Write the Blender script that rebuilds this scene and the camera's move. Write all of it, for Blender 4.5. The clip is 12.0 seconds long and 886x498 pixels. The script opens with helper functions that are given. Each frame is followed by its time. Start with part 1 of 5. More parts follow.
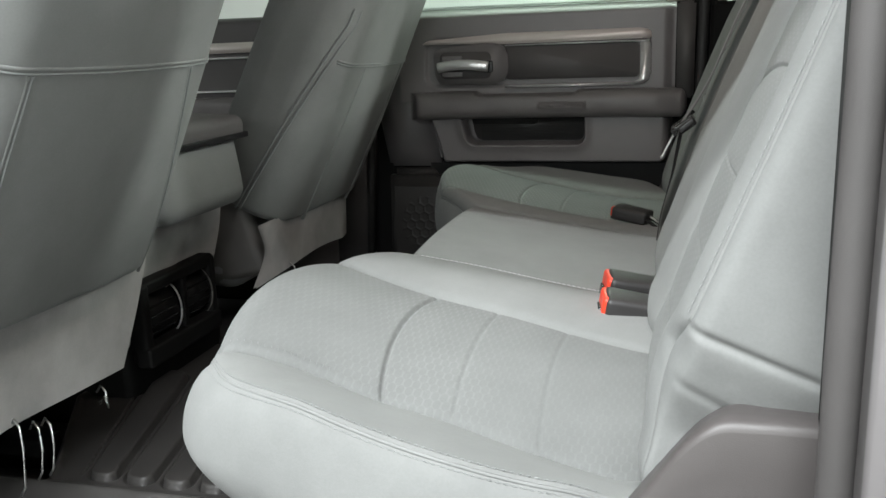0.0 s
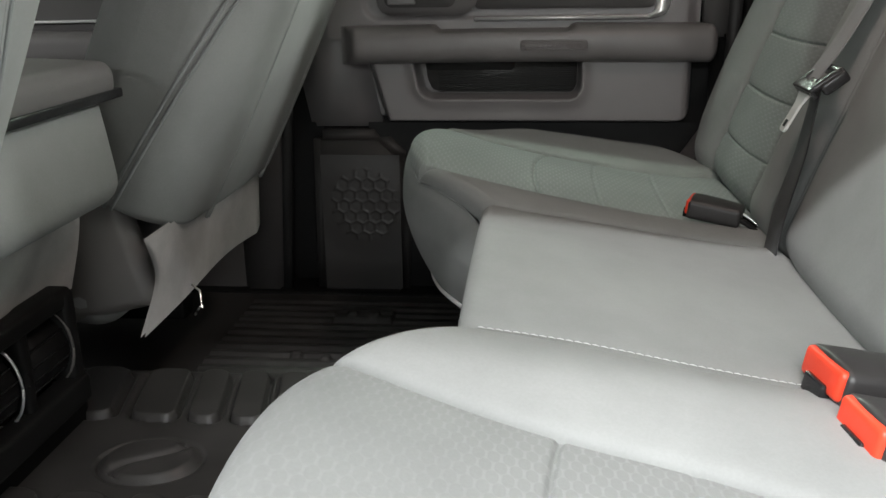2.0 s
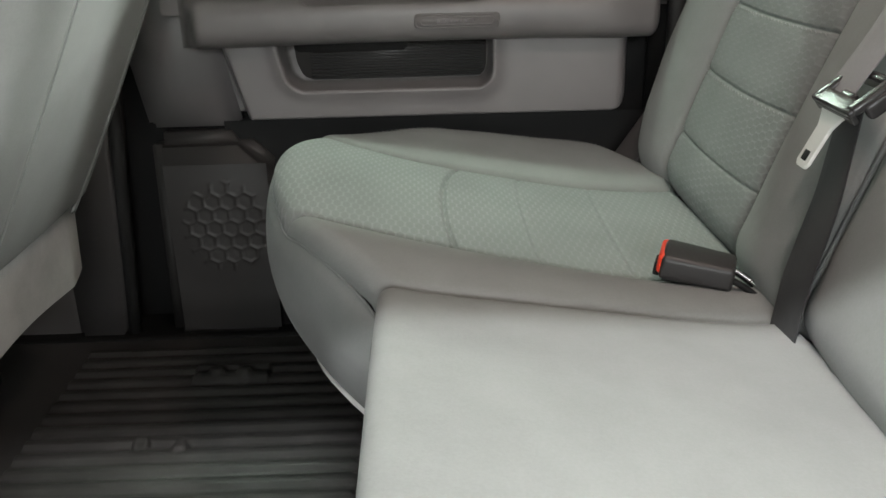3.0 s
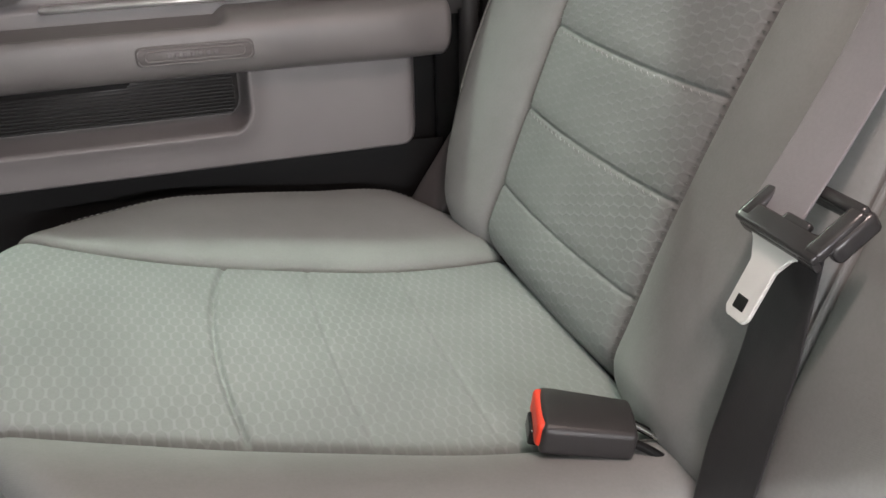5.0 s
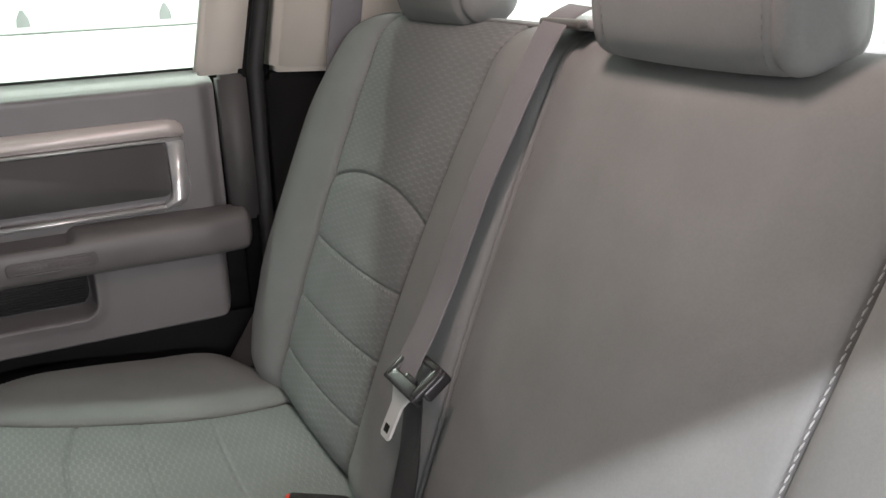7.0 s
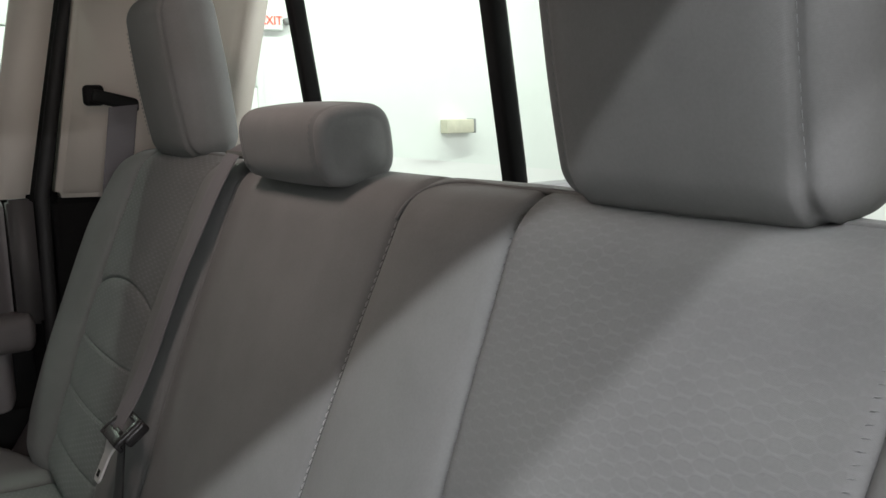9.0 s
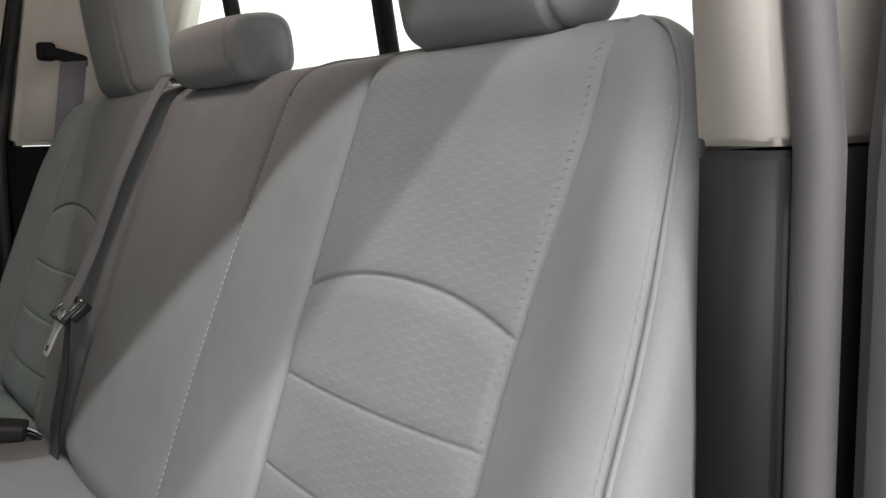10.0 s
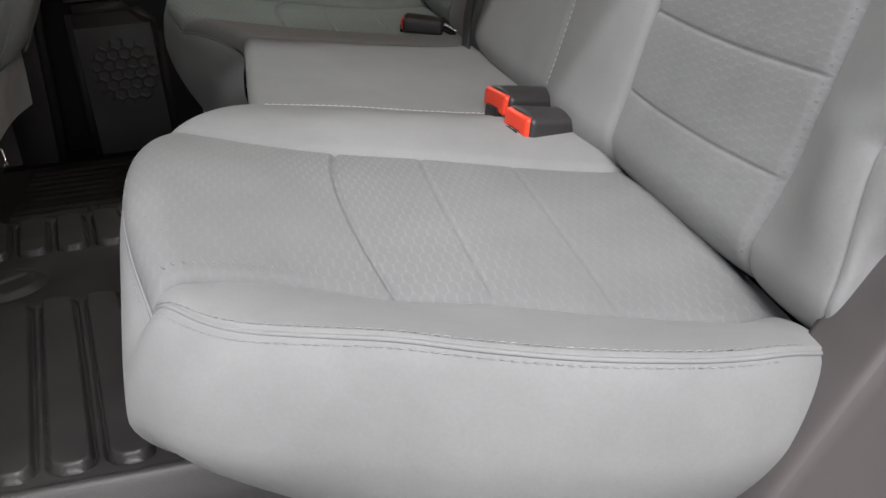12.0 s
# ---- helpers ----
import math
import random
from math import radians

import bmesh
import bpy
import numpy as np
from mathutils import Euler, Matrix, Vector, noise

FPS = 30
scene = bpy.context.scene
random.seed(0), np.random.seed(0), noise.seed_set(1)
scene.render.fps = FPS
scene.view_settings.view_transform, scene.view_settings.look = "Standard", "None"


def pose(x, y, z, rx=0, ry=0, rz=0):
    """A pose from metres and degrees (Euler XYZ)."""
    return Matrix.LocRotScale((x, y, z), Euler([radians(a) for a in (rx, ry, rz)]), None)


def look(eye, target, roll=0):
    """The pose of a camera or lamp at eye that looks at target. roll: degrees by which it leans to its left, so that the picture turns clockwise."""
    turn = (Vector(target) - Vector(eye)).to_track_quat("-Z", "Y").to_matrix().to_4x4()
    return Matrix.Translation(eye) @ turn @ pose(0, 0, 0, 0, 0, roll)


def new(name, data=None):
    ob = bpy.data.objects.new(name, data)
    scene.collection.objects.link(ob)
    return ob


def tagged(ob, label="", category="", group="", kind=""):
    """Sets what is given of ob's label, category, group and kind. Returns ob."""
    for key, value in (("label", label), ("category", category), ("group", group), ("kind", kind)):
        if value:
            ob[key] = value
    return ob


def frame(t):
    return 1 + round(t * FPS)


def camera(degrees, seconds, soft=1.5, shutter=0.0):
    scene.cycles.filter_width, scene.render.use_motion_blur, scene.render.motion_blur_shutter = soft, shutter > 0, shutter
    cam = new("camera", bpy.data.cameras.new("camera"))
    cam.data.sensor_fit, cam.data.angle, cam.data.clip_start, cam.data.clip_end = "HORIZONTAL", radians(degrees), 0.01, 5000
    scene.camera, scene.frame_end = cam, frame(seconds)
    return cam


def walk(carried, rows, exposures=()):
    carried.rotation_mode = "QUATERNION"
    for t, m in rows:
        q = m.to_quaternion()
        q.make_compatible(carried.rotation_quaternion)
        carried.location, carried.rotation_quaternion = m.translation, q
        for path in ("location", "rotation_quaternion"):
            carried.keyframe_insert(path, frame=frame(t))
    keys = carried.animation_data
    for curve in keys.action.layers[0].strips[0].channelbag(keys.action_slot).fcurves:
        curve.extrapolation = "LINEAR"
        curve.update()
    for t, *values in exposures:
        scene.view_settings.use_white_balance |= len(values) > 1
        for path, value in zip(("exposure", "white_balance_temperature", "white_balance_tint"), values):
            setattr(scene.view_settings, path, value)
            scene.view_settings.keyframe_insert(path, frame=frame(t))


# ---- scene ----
cam = camera(53.4, 12.0)
PATH = [
    (0, (0.011, -1.313, 0.783), (-0.506, 0.564, 0.325), -2.0),
    (0.5, (-0.091, -1.26, 0.764), (-0.634, 0.605, 0.287), -2.2),
    (1, (-0.16, -1.134, 0.746), (-0.637, 0.741, 0.239), -1.9),
    (1.5, (-0.212, -0.954, 0.745), (-0.55, 0.94, 0.196), -1.2),
    (2, (-0.293, -0.803, 0.757), (-0.493, 1.093, 0.152), -0.9),
    (2.5, (-0.315, -0.637, 0.771), (-0.383, 1.246, 0.1), -0.7),
    (2.7, (-0.308, -0.562, 0.772), (-0.335, 1.313, 0.075), -1.2),
    (4.3, (-0.315, -0.151, 0.815), (0.031, 1.624, -0.039), -0.7),
    (4.5, (-0.301, -0.144, 0.813), (0.1, 1.612, -0.056), -1.6),
    (5, (-0.304, -0.158, 0.83), (0.259, 1.554, -0.039), -1.1),
    (5.5, (-0.306, -0.196, 0.866), (0.386, 1.49, 0.042), -0.3),
    (6, (-0.295, -0.273, 0.932), (0.48, 1.403, 0.163), -0.4),
    (6.5, (-0.306, -0.383, 0.97), (0.518, 1.3, 0.272), -0.7),
    (7, (-0.286, -0.482, 1.002), (0.554, 1.221, 0.374), -2.0),
    (7.5, (-0.245, -0.568, 1.03), (0.626, 1.148, 0.484), -1.8),
    (7.6, (-0.251, -0.589, 1.032), (0.65, 1.117, 0.507), -1.4),
    (7.7, (-0.245, -0.605, 1.033), (0.668, 1.1, 0.523), -1.6),
    (9.3, (-0.218, -0.876, 0.972), (0.936, 0.729, 0.668), -0.9),
    (9.5, (-0.228, -0.918, 0.944), (0.95, 0.672, 0.652), -0.9),
    (10, (-0.269, -1.03, 0.863), (0.907, 0.565, 0.596), -1.3),
    (10.5, (-0.292, -1.101, 0.81), (0.627, 0.623, 0.381), -3.3),
    (11, (-0.313, -1.128, 0.788), (0.32, 0.655, 0.14), -3.9),
    (11.5, (-0.31, -1.13, 0.764), (0.121, 0.667, -0.002), -4.4),
    (12, (-0.327, -1.122, 0.755), (0.007, 0.648, -0.113), -4.1),
]
EXPOSURES = [(0.0, -0.4, 6450, 5), (0.5, -0.22, 6480, 7), (1.0, -0.24, 6480, 7), (2.0, 0.04, 6530, 7), (2.5, 0.32, 6530, 6), (4.5, 1.53, 6600, 12), (5.0, 1.17, 6600, 15), (5.5, 1.08, 6550, 15), (6.0, 1.0, 6480, 14), (6.5, 0.7, 6470, 14), (7.5, -0.08, 6500, 15), (9.5, -1.0, 6500, 12), (10.0, -0.6, 6500, 13), (10.5, -0.44, 6480, 13), (11.0, -0.38, 6480, 13), (12.0, -0.78, 6550, 14)]
walk(cam, [(t, look(eye, target, roll)) for t, eye, target, roll in PATH], EXPOSURES)

# ---- light and world ----
world = bpy.data.worlds.new("showroom_air")
scene.world = world
world.use_nodes = True
world.node_tree.nodes["Background"].inputs[0].default_value = (0.9, 0.97, 1.0, 1)
world.node_tree.nodes["Background"].inputs[1].default_value = 0.012


def strip_lamp(name, y, power, length=14.0, x=-0.5, width=0.35, z=3.55, color=(1.0, 0.97, 0.93)):
    """A row of unseen ceiling tubes, running along the car."""
    data = bpy.data.lights.new(name, "AREA")
    data.shape, data.size, data.size_y, data.energy, data.color = "RECTANGLE", length, width, power, color
    ob = new(name, data)
    ob.matrix_world = pose(x, y, z)
    return ob


strip_lamp("unseen_lamp_row", -2.33, 225, 3.9, -1.0, 0.10, color=(0.965, 0.975, 1.0))
strip_lamp("unseen_lamp_row", -3.34, 640, 5.3, -1.0, 0.12, color=(0.965, 0.975, 1.0))
# Unseen fill row, added for low light on upright faces and the far door.
strip_lamp("unseen_lamp_row", -11.0, 1500, 8.0, -0.6, color=(0.97, 0.98, 1.0))
# Unseen row added behind the cab to lighten the front seat backs.
strip_lamp("unseen_lamp_row", -0.2, 800, 2.6, 6.2, color=(0.96, 1.0, 0.97))
strip_lamp("unseen_lamp_row", 2.20, 58, 3.0, -0.6, 0.12, color=(0.80, 1.0, 0.85))
# Unseen row added to brighten the far wall behind the windows.
strip_lamp("unseen_lamp_row", 6.4, 600, 9.0, 2.5, color=(0.86, 1.0, 0.88))
dome = bpy.data.lights.new("dome_bulb", "AREA")
dome.shape, dome.size, dome.size_y, dome.energy, dome.color = "RECTANGLE", 0.12, 0.06, 2.0, (1.0, 0.80, 0.73)
dome_ob = new("dome_bulb", dome)
dome_ob.matrix_world = pose(-0.04, 0.02, 1.335)


# ---- materials ----
def nodes_of(name):
    mat = bpy.data.materials.new(name)
    mat.use_nodes = True
    nt = mat.node_tree
    return mat, nt, nt.nodes["Principled BSDF"]


def node(nt, kind, **sets):
    n = nt.nodes.new(kind)
    for key, value in sets.items():
        if key == "op":
            n.operation = value
        else:
            n.inputs[key].default_value = value
    return n


def math_node(nt, op, a, b=None, c=None):
    n = nt.nodes.new("ShaderNodeMath")
    n.operation = op
    for i, v in enumerate((a, b, c)):
        if v is None:
            continue
        if isinstance(v, (int, float)):
            n.inputs[i].default_value = v
        else:
            nt.links.new(v, n.inputs[i])
    return n.outputs[0]


def noise_out(nt, scale, detail=3.0, rough=0.55, coords=None):
    n = node(nt, "ShaderNodeTexNoise", Scale=scale, Detail=detail, Roughness=rough)
    nt.links.new(coords or nt.nodes.new("ShaderNodeTexCoord").outputs["Object"], n.inputs["Vector"])
    return n.outputs["Fac"]


def ramp(nt, fac, lo, hi, a=0.3, b=0.7):
    r = nt.nodes.new("ShaderNodeValToRGB")
    r.color_ramp.elements[0].position, r.color_ramp.elements[1].position = a, b
    r.color_ramp.elements[0].color, r.color_ramp.elements[1].color = (*lo, 1), (*hi, 1)
    nt.links.new(fac, r.inputs[0])
    return r.outputs[0]


def shade(color, k):
    return tuple(min(1.0, c * k) for c in color)


def grained(name, color, rough=0.6, metal=0.0, spread=0.12, coarse=9.0, fine=900.0, bump=0.15, depth=0.0004, spec=0.5, rspread=0.08, coat=0.0):
    """Paint, moulded plastic, leather-like skin or metal: soft stains and a fine grain."""
    mat, nt, p = nodes_of(name)
    big = noise_out(nt, coarse)
    nt.links.new(ramp(nt, big, shade(color, 1 - spread), shade(color, 1 + spread)), p.inputs["Base Color"])
    small = noise_out(nt, fine, 2.0)
    nt.links.new(math_node(nt, "MULTIPLY_ADD", big, rspread * 2, rough - rspread), p.inputs["Roughness"])
    p.inputs["Metallic"].default_value = metal
    p.inputs["Specular IOR Level"].default_value = spec
    p.inputs["Coat Weight"].default_value = coat
    b = node(nt, "ShaderNodeBump", Strength=bump, Distance=depth)
    nt.links.new(small, b.inputs["Height"])
    nt.links.new(b.outputs[0], p.inputs["Normal"])
    return mat


def woven(name, color, pattern=0.0, rough=0.85, weave=0.0011, sheen=0.08, soil=0.10):
    """Seat cloth: a fine weave, faint soiling, and, with pattern, rows of small oval dimples."""
    mat, nt, p = nodes_of(name)
    uv = nt.nodes.new("ShaderNodeUVMap").outputs[0]
    xyz = nt.nodes.new("ShaderNodeSeparateXYZ")
    nt.links.new(uv, xyz.inputs[0])
    u, v = xyz.outputs[0], xyz.outputs[1]
    wu = math_node(nt, "SINE", math_node(nt, "MULTIPLY", u, 6.2832 / weave))
    wv = math_node(nt, "SINE", math_node(nt, "MULTIPLY", v, 6.2832 / weave))
    thread = math_node(nt, "MULTIPLY", wu, wv)
    coords = nt.nodes.new("ShaderNodeTexCoord").outputs["Object"]
    soilf = noise_out(nt, 7.0, 4.0, 0.6, coords)
    fuzz = noise_out(nt, 420.0, 2.0, 0.6, coords)
    base = ramp(nt, soilf, shade(color, 1 - soil), shade(color, 1 + soil), 0.3, 0.72)
    mix = nt.nodes.new("ShaderNodeMix")
    mix.data_type, mix.blend_type = "RGBA", "MULTIPLY"
    mix.inputs["Factor"].default_value = 0.13
    nt.links.new(base, mix.inputs[6])
    nt.links.new(ramp(nt, fuzz, (0.75, 0.75, 0.75), (1.2, 1.2, 1.2)), mix.inputs[7])
    out = mix.outputs[2]
    height = math_node(nt, "ADD", math_node(nt, "MULTIPLY", thread, 0.12), math_node(nt, "MULTIPLY", fuzz, 0.5))
    if pattern:
        pu, pv = 0.0230, 0.0088

        def cell_at(du, dv):
            fu = math_node(nt, "SUBTRACT", math_node(nt, "FRACT", math_node(nt, "ADD", math_node(nt, "DIVIDE", u, pu), du)), 0.5)
            fv = math_node(nt, "SUBTRACT", math_node(nt, "FRACT", math_node(nt, "ADD", math_node(nt, "DIVIDE", v, pv), dv)), 0.5)
            fu = math_node(nt, "MULTIPLY", math_node(nt, "ABSOLUTE", fu), pu / 0.0076)
            fv = math_node(nt, "MULTIPLY", math_node(nt, "ABSOLUTE", fv), pv / 0.0041)
            return math_node(nt, "POWER", math_node(nt, "ADD", math_node(nt, "POWER", fu, 2.4), math_node(nt, "POWER", fv, 2.4)), 1 / 2.4)

        d = math_node(nt, "MINIMUM", cell_at(0.0, 0.0), cell_at(0.5, 0.5))
        rim = nt.nodes.new("ShaderNodeMapRange")
        rim.interpolation_type = "SMOOTHSTEP"
        for key, value in (("From Min", 0.74), ("From Max", 1.0)):
            rim.inputs[key].default_value = value
        nt.links.new(d, rim.inputs["Value"])
        worn = noise_out(nt, 5.0, 2.0, 0.5, coords)
        rimf = math_node(nt, "MULTIPLY", rim.outputs[0], ramp(nt, worn, (0.35,) * 3, (1.0,) * 3, 0.35, 0.65))
        cell = nt.nodes.new("ShaderNodeMix")
        cell.data_type, cell.blend_type = "RGBA", "MULTIPLY"
        cell.inputs["Factor"].default_value = 1.0
        nt.links.new(out, cell.inputs[6])
        nt.links.new(ramp(nt, rimf, (1 - 0.05 * pattern,) * 3, (1 + 0.17 * pattern,) * 3, 0.0, 1.0), cell.inputs[7])
        out = cell.outputs[2]
        height = math_node(nt, "ADD", height, math_node(nt, "MULTIPLY", rimf, 1.2 * pattern))
        nt.links.new(math_node(nt, "MULTIPLY_ADD", rimf, -0.30 * pattern, rough), p.inputs["Roughness"])
    else:
        p.inputs["Roughness"].default_value = rough
    nt.links.new(out, p.inputs["Base Color"])
    p.inputs["Sheen Weight"].default_value = sheen
    p.inputs["Sheen Roughness"].default_value = 0.5
    p.inputs["Specular IOR Level"].default_value = 0.22
    b = node(nt, "ShaderNodeBump", Strength=0.35, Distance=0.0006)
    nt.links.new(height, b.inputs["Height"])
    pucker = node(nt, "ShaderNodeBump", Strength=0.30, Distance=0.0040)
    nt.links.new(noise_out(nt, 16.0, 3.0, 0.55, coords), pucker.inputs["Height"])
    nt.links.new(b.outputs[0], pucker.inputs["Normal"])
    nt.links.new(pucker.outputs[0], p.inputs["Normal"])
    return mat


def glass_mat(name, tint=(0.9, 0.97, 0.93)):
    mat, nt, p = nodes_of(name)
    p.inputs["Base Color"].default_value = (*tint, 1)
    p.inputs["Transmission Weight"].default_value = 1.0
    p.inputs["Roughness"].default_value = 0.0
    p.inputs["IOR"].default_value = 1.02
    return mat


def glowing(name, color, strength):
    mat, nt, p = nodes_of(name)
    p.inputs["Base Color"].default_value = (*color, 1)
    p.inputs["Emission Color"].default_value = (*color, 1)
    p.inputs["Emission Strength"].default_value = strength
    return mat


GREY = (0.226, 0.230, 0.226)
M_CLOTH = woven("seat_cloth", GREY)
M_INSERT = woven("dimpled_seat_cloth", (0.212, 0.221, 0.219), pattern=0.75)
M_FADED = woven("faded_dimpled_cloth", (0.204, 0.208, 0.205), pattern=0.35)
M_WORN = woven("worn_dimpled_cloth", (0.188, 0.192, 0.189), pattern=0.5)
M_THREAD = woven("seam_thread", (0.54, 0.55, 0.54), rough=0.7, soil=0.05)
M_DTHREAD = woven("dark_seam_thread", (0.214, 0.223, 0.221), rough=0.8, soil=0.05)
M_PTHREAD = woven("pale_seam_thread", (0.30, 0.31, 0.305), rough=0.75, soil=0.05)
M_FELT = woven("grey_felt", (0.50, 0.49, 0.48), rough=0.97, weave=0.0023, soil=0.24)
M_BELT = woven("grey_webbing", (0.20, 0.19, 0.20), rough=0.6, weave=0.0016, sheen=0.1, soil=0.05)
# Webbing colour taken down to near black for the shade below the latch.
M_SHADEBELT = woven("shaded_webbing", (0.021, 0.021, 0.022), rough=0.7, weave=0.0016, sheen=0.1, soil=0.05)
M_DOOR = grained("grey_door_plastic", (0.185, 0.173, 0.174), 0.40, coarse=5, fine=1400, bump=0.3)
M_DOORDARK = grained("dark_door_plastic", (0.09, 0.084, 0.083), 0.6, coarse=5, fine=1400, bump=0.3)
M_KICK = grained("dark_kick_plastic", (0.034, 0.032, 0.031), 0.5, coarse=6, fine=1200, bump=0.3)
M_PILLAR = grained("charcoal_pillar_plastic", (0.016, 0.016, 0.0155), 0.6, spec=0.2, coarse=5, fine=1300, bump=0.3)
M_BUCKLE = grained("charcoal_buckle_plastic", (0.030, 0.028, 0.028), 0.45, coarse=14, fine=900, bump=0.25)
M_ARM = grained("armrest_skin", (0.145, 0.135, 0.133), 0.42, coarse=8, fine=1000, bump=0.4)
M_BLACK = grained("black_plastic", (0.008, 0.008, 0.008), 0.6, spec=0.25, coarse=6, fine=900, bump=0.25)
M_GLOSSBLACK = grained("gloss_black_plastic", (0.012, 0.012, 0.013), 0.22, coarse=6, fine=500, bump=0.05)
M_RUBBER = grained("black_rubber", (0.022, 0.022, 0.022), 0.62, coarse=12, fine=700, bump=0.4)
M_MAT = grained("floor_mat_rubber", (0.042, 0.0395, 0.038), 0.42, spec=0.4, coarse=14, fine=600, bump=0.5, spread=0.25)
M_TRIM = grained("taupe_trim_plastic", (0.088, 0.079, 0.078), 0.44, coarse=5, fine=1100, bump=0.3)
M_SHIELD = grained("grey_seat_shield", (0.125, 0.118, 0.112), 0.5, coarse=7, fine=1000, bump=0.35)
M_BEIGE = grained("beige_pillar_plastic", (0.82, 0.745, 0.665), 0.6, coarse=4, fine=1200, bump=0.2, spread=0.05)
M_CHAMP = grained("champagne_metal", (0.68, 0.61, 0.58), 0.42, metal=0.25, coarse=5, fine=1500, bump=0.05, spread=0.05)
M_CHROME = grained("satin_chrome", (0.90, 0.89, 0.89), 0.32, metal=0.7, coarse=6, fine=600, bump=0.02, spread=0.04)
M_STEEL = grained("bright_steel", (0.68, 0.68, 0.67), 0.28, metal=1.0, coarse=40, fine=900, bump=0.05, spread=0.08)
M_TONGUE = grained("satin_tongue_steel", (0.80, 0.80, 0.78), 0.38, metal=0.35, coarse=40, fine=900, bump=0.05, spread=0.05)
M_RED = grained("red_button_plastic", (0.80, 0.055, 0.022), 0.42, coarse=20, fine=800, bump=0.1, spread=0.06)
M_PAINT = grained("grey_car_paint", (0.33, 0.312, 0.316), 0.36, metal=0.2, coarse=3, fine=2500, bump=0.02, spread=0.04, coat=1.0)
M_LINER = grained("headliner_cloth", (0.52, 0.49, 0.45), 0.95, coarse=6, fine=500, bump=0.3, spread=0.05)
M_WALL = grained("white_wall_paint", (0.82, 0.83, 0.81), 0.7, coarse=1.2, fine=60, bump=0.1, spread=0.03)
# Grey for the unseen front wall and ceiling, keeping bounced light low.
M_LOWBOUNCE = grained("low_bounce_grey", (0.30, 0.30, 0.30), 0.7, coarse=1.2, fine=60, bump=0.1, spread=0.05)
M_BEDLINER = grained("bed_rail_plastic", (0.30, 0.30, 0.30), 0.6, coarse=6, fine=700, bump=0.3)
M_CREAM = grained("cream_paint", (0.62, 0.58, 0.47), 0.6, coarse=6, fine=300, bump=0.1)
M_CONC = grained("concrete", (0.22, 0.215, 0.21), 0.5, coarse=0.8, fine=40, bump=0.2, spread=0.15)
M_GLASS = glass_mat("window_glass")
M_EXIT = glowing("red_sign_light", (0.9, 0.06, 0.03), 2.0)
M_GREYPRINT = grained("grey_print", (0.25, 0.25, 0.25), 0.6)
M_LATCH = grained("latch_plastic", (0.032, 0.031, 0.032), 0.2, coarse=20, fine=900, bump=0.1)
M_LABEL = grained("raised_print", (0.13, 0.12, 0.12), 0.45)


# ---- mesh helpers ----
def mesh_ob(name, verts, faces, mat, parent=None, label="", uvs=None, smooth=True):
    me = bpy.data.meshes.new(name)
    me.from_pydata([tuple(map(float, v)) for v in verts], [], faces)
    if uvs is not None:
        layer = me.uv_layers.new(name="UVMap")
        idx = np.empty(len(me.loops), dtype=np.int32)
        me.loops.foreach_get("vertex_index", idx)
        layer.data.foreach_set("uv", np.asarray(uvs, dtype=np.float32)[idx].ravel())
    me.polygons.foreach_set("use_smooth", [smooth] * len(me.polygons))
    me.materials.append(mat)
    ob = new(name, me)
    if parent is not None:
        ob.parent = parent
    if label:
        ob["label"] = label
    return ob


def part(name, bm, mat, parent, label="", smooth=True):
    me = bpy.data.meshes.new(name)
    bmesh.ops.recalc_face_normals(bm, faces=bm.faces)
    bm.to_mesh(me)
    bm.free()
    me.polygons.foreach_set("use_smooth", [smooth] * len(me.polygons))
    me.materials.append(mat)
    ob = new(name, me)
    if parent is not None:
        ob.parent = parent
    if label:
        ob["label"] = label
    return ob


def thing(name, label, category, group="", kind="", at=(0, 0, 0)):
    ob = new(name)
    ob.location = at
    ob.empty_display_size = 0.05
    return tagged(ob, label, category, group, kind)


def sheet(name, P, mat, parent=None, label="", uv=None, flip=False, close_u=False):
    """A mesh from a grid of points P[row, column]."""
    nv, nu = P.shape[:2]
    i = np.arange(nv * nu).reshape(nv, nu)
    if close_u:
        i = np.concatenate([i, i[:, :1]], axis=1)
    q = np.stack([i[:-1, :-1], i[:-1, 1:], i[1:, 1:], i[1:, :-1]], axis=-1).reshape(-1, 4)
    if flip:
        q = q[:, ::-1]
    if uv is None:
        du = np.zeros((nv, nu))
        du[:, 1:] = np.cumsum(np.linalg.norm(P[:, 1:] - P[:, :-1], axis=2), axis=1)
        dv = np.zeros((nv, nu))
        dv[1:] = np.cumsum(np.linalg.norm(P[1:] - P[:-1], axis=2), axis=0)
        uv = np.stack([du, dv], axis=-1)
    return mesh_ob(name, P.reshape(-1, 3), [tuple(map(int, f)) for f in q], mat, parent, label, uv.reshape(-1, 2))


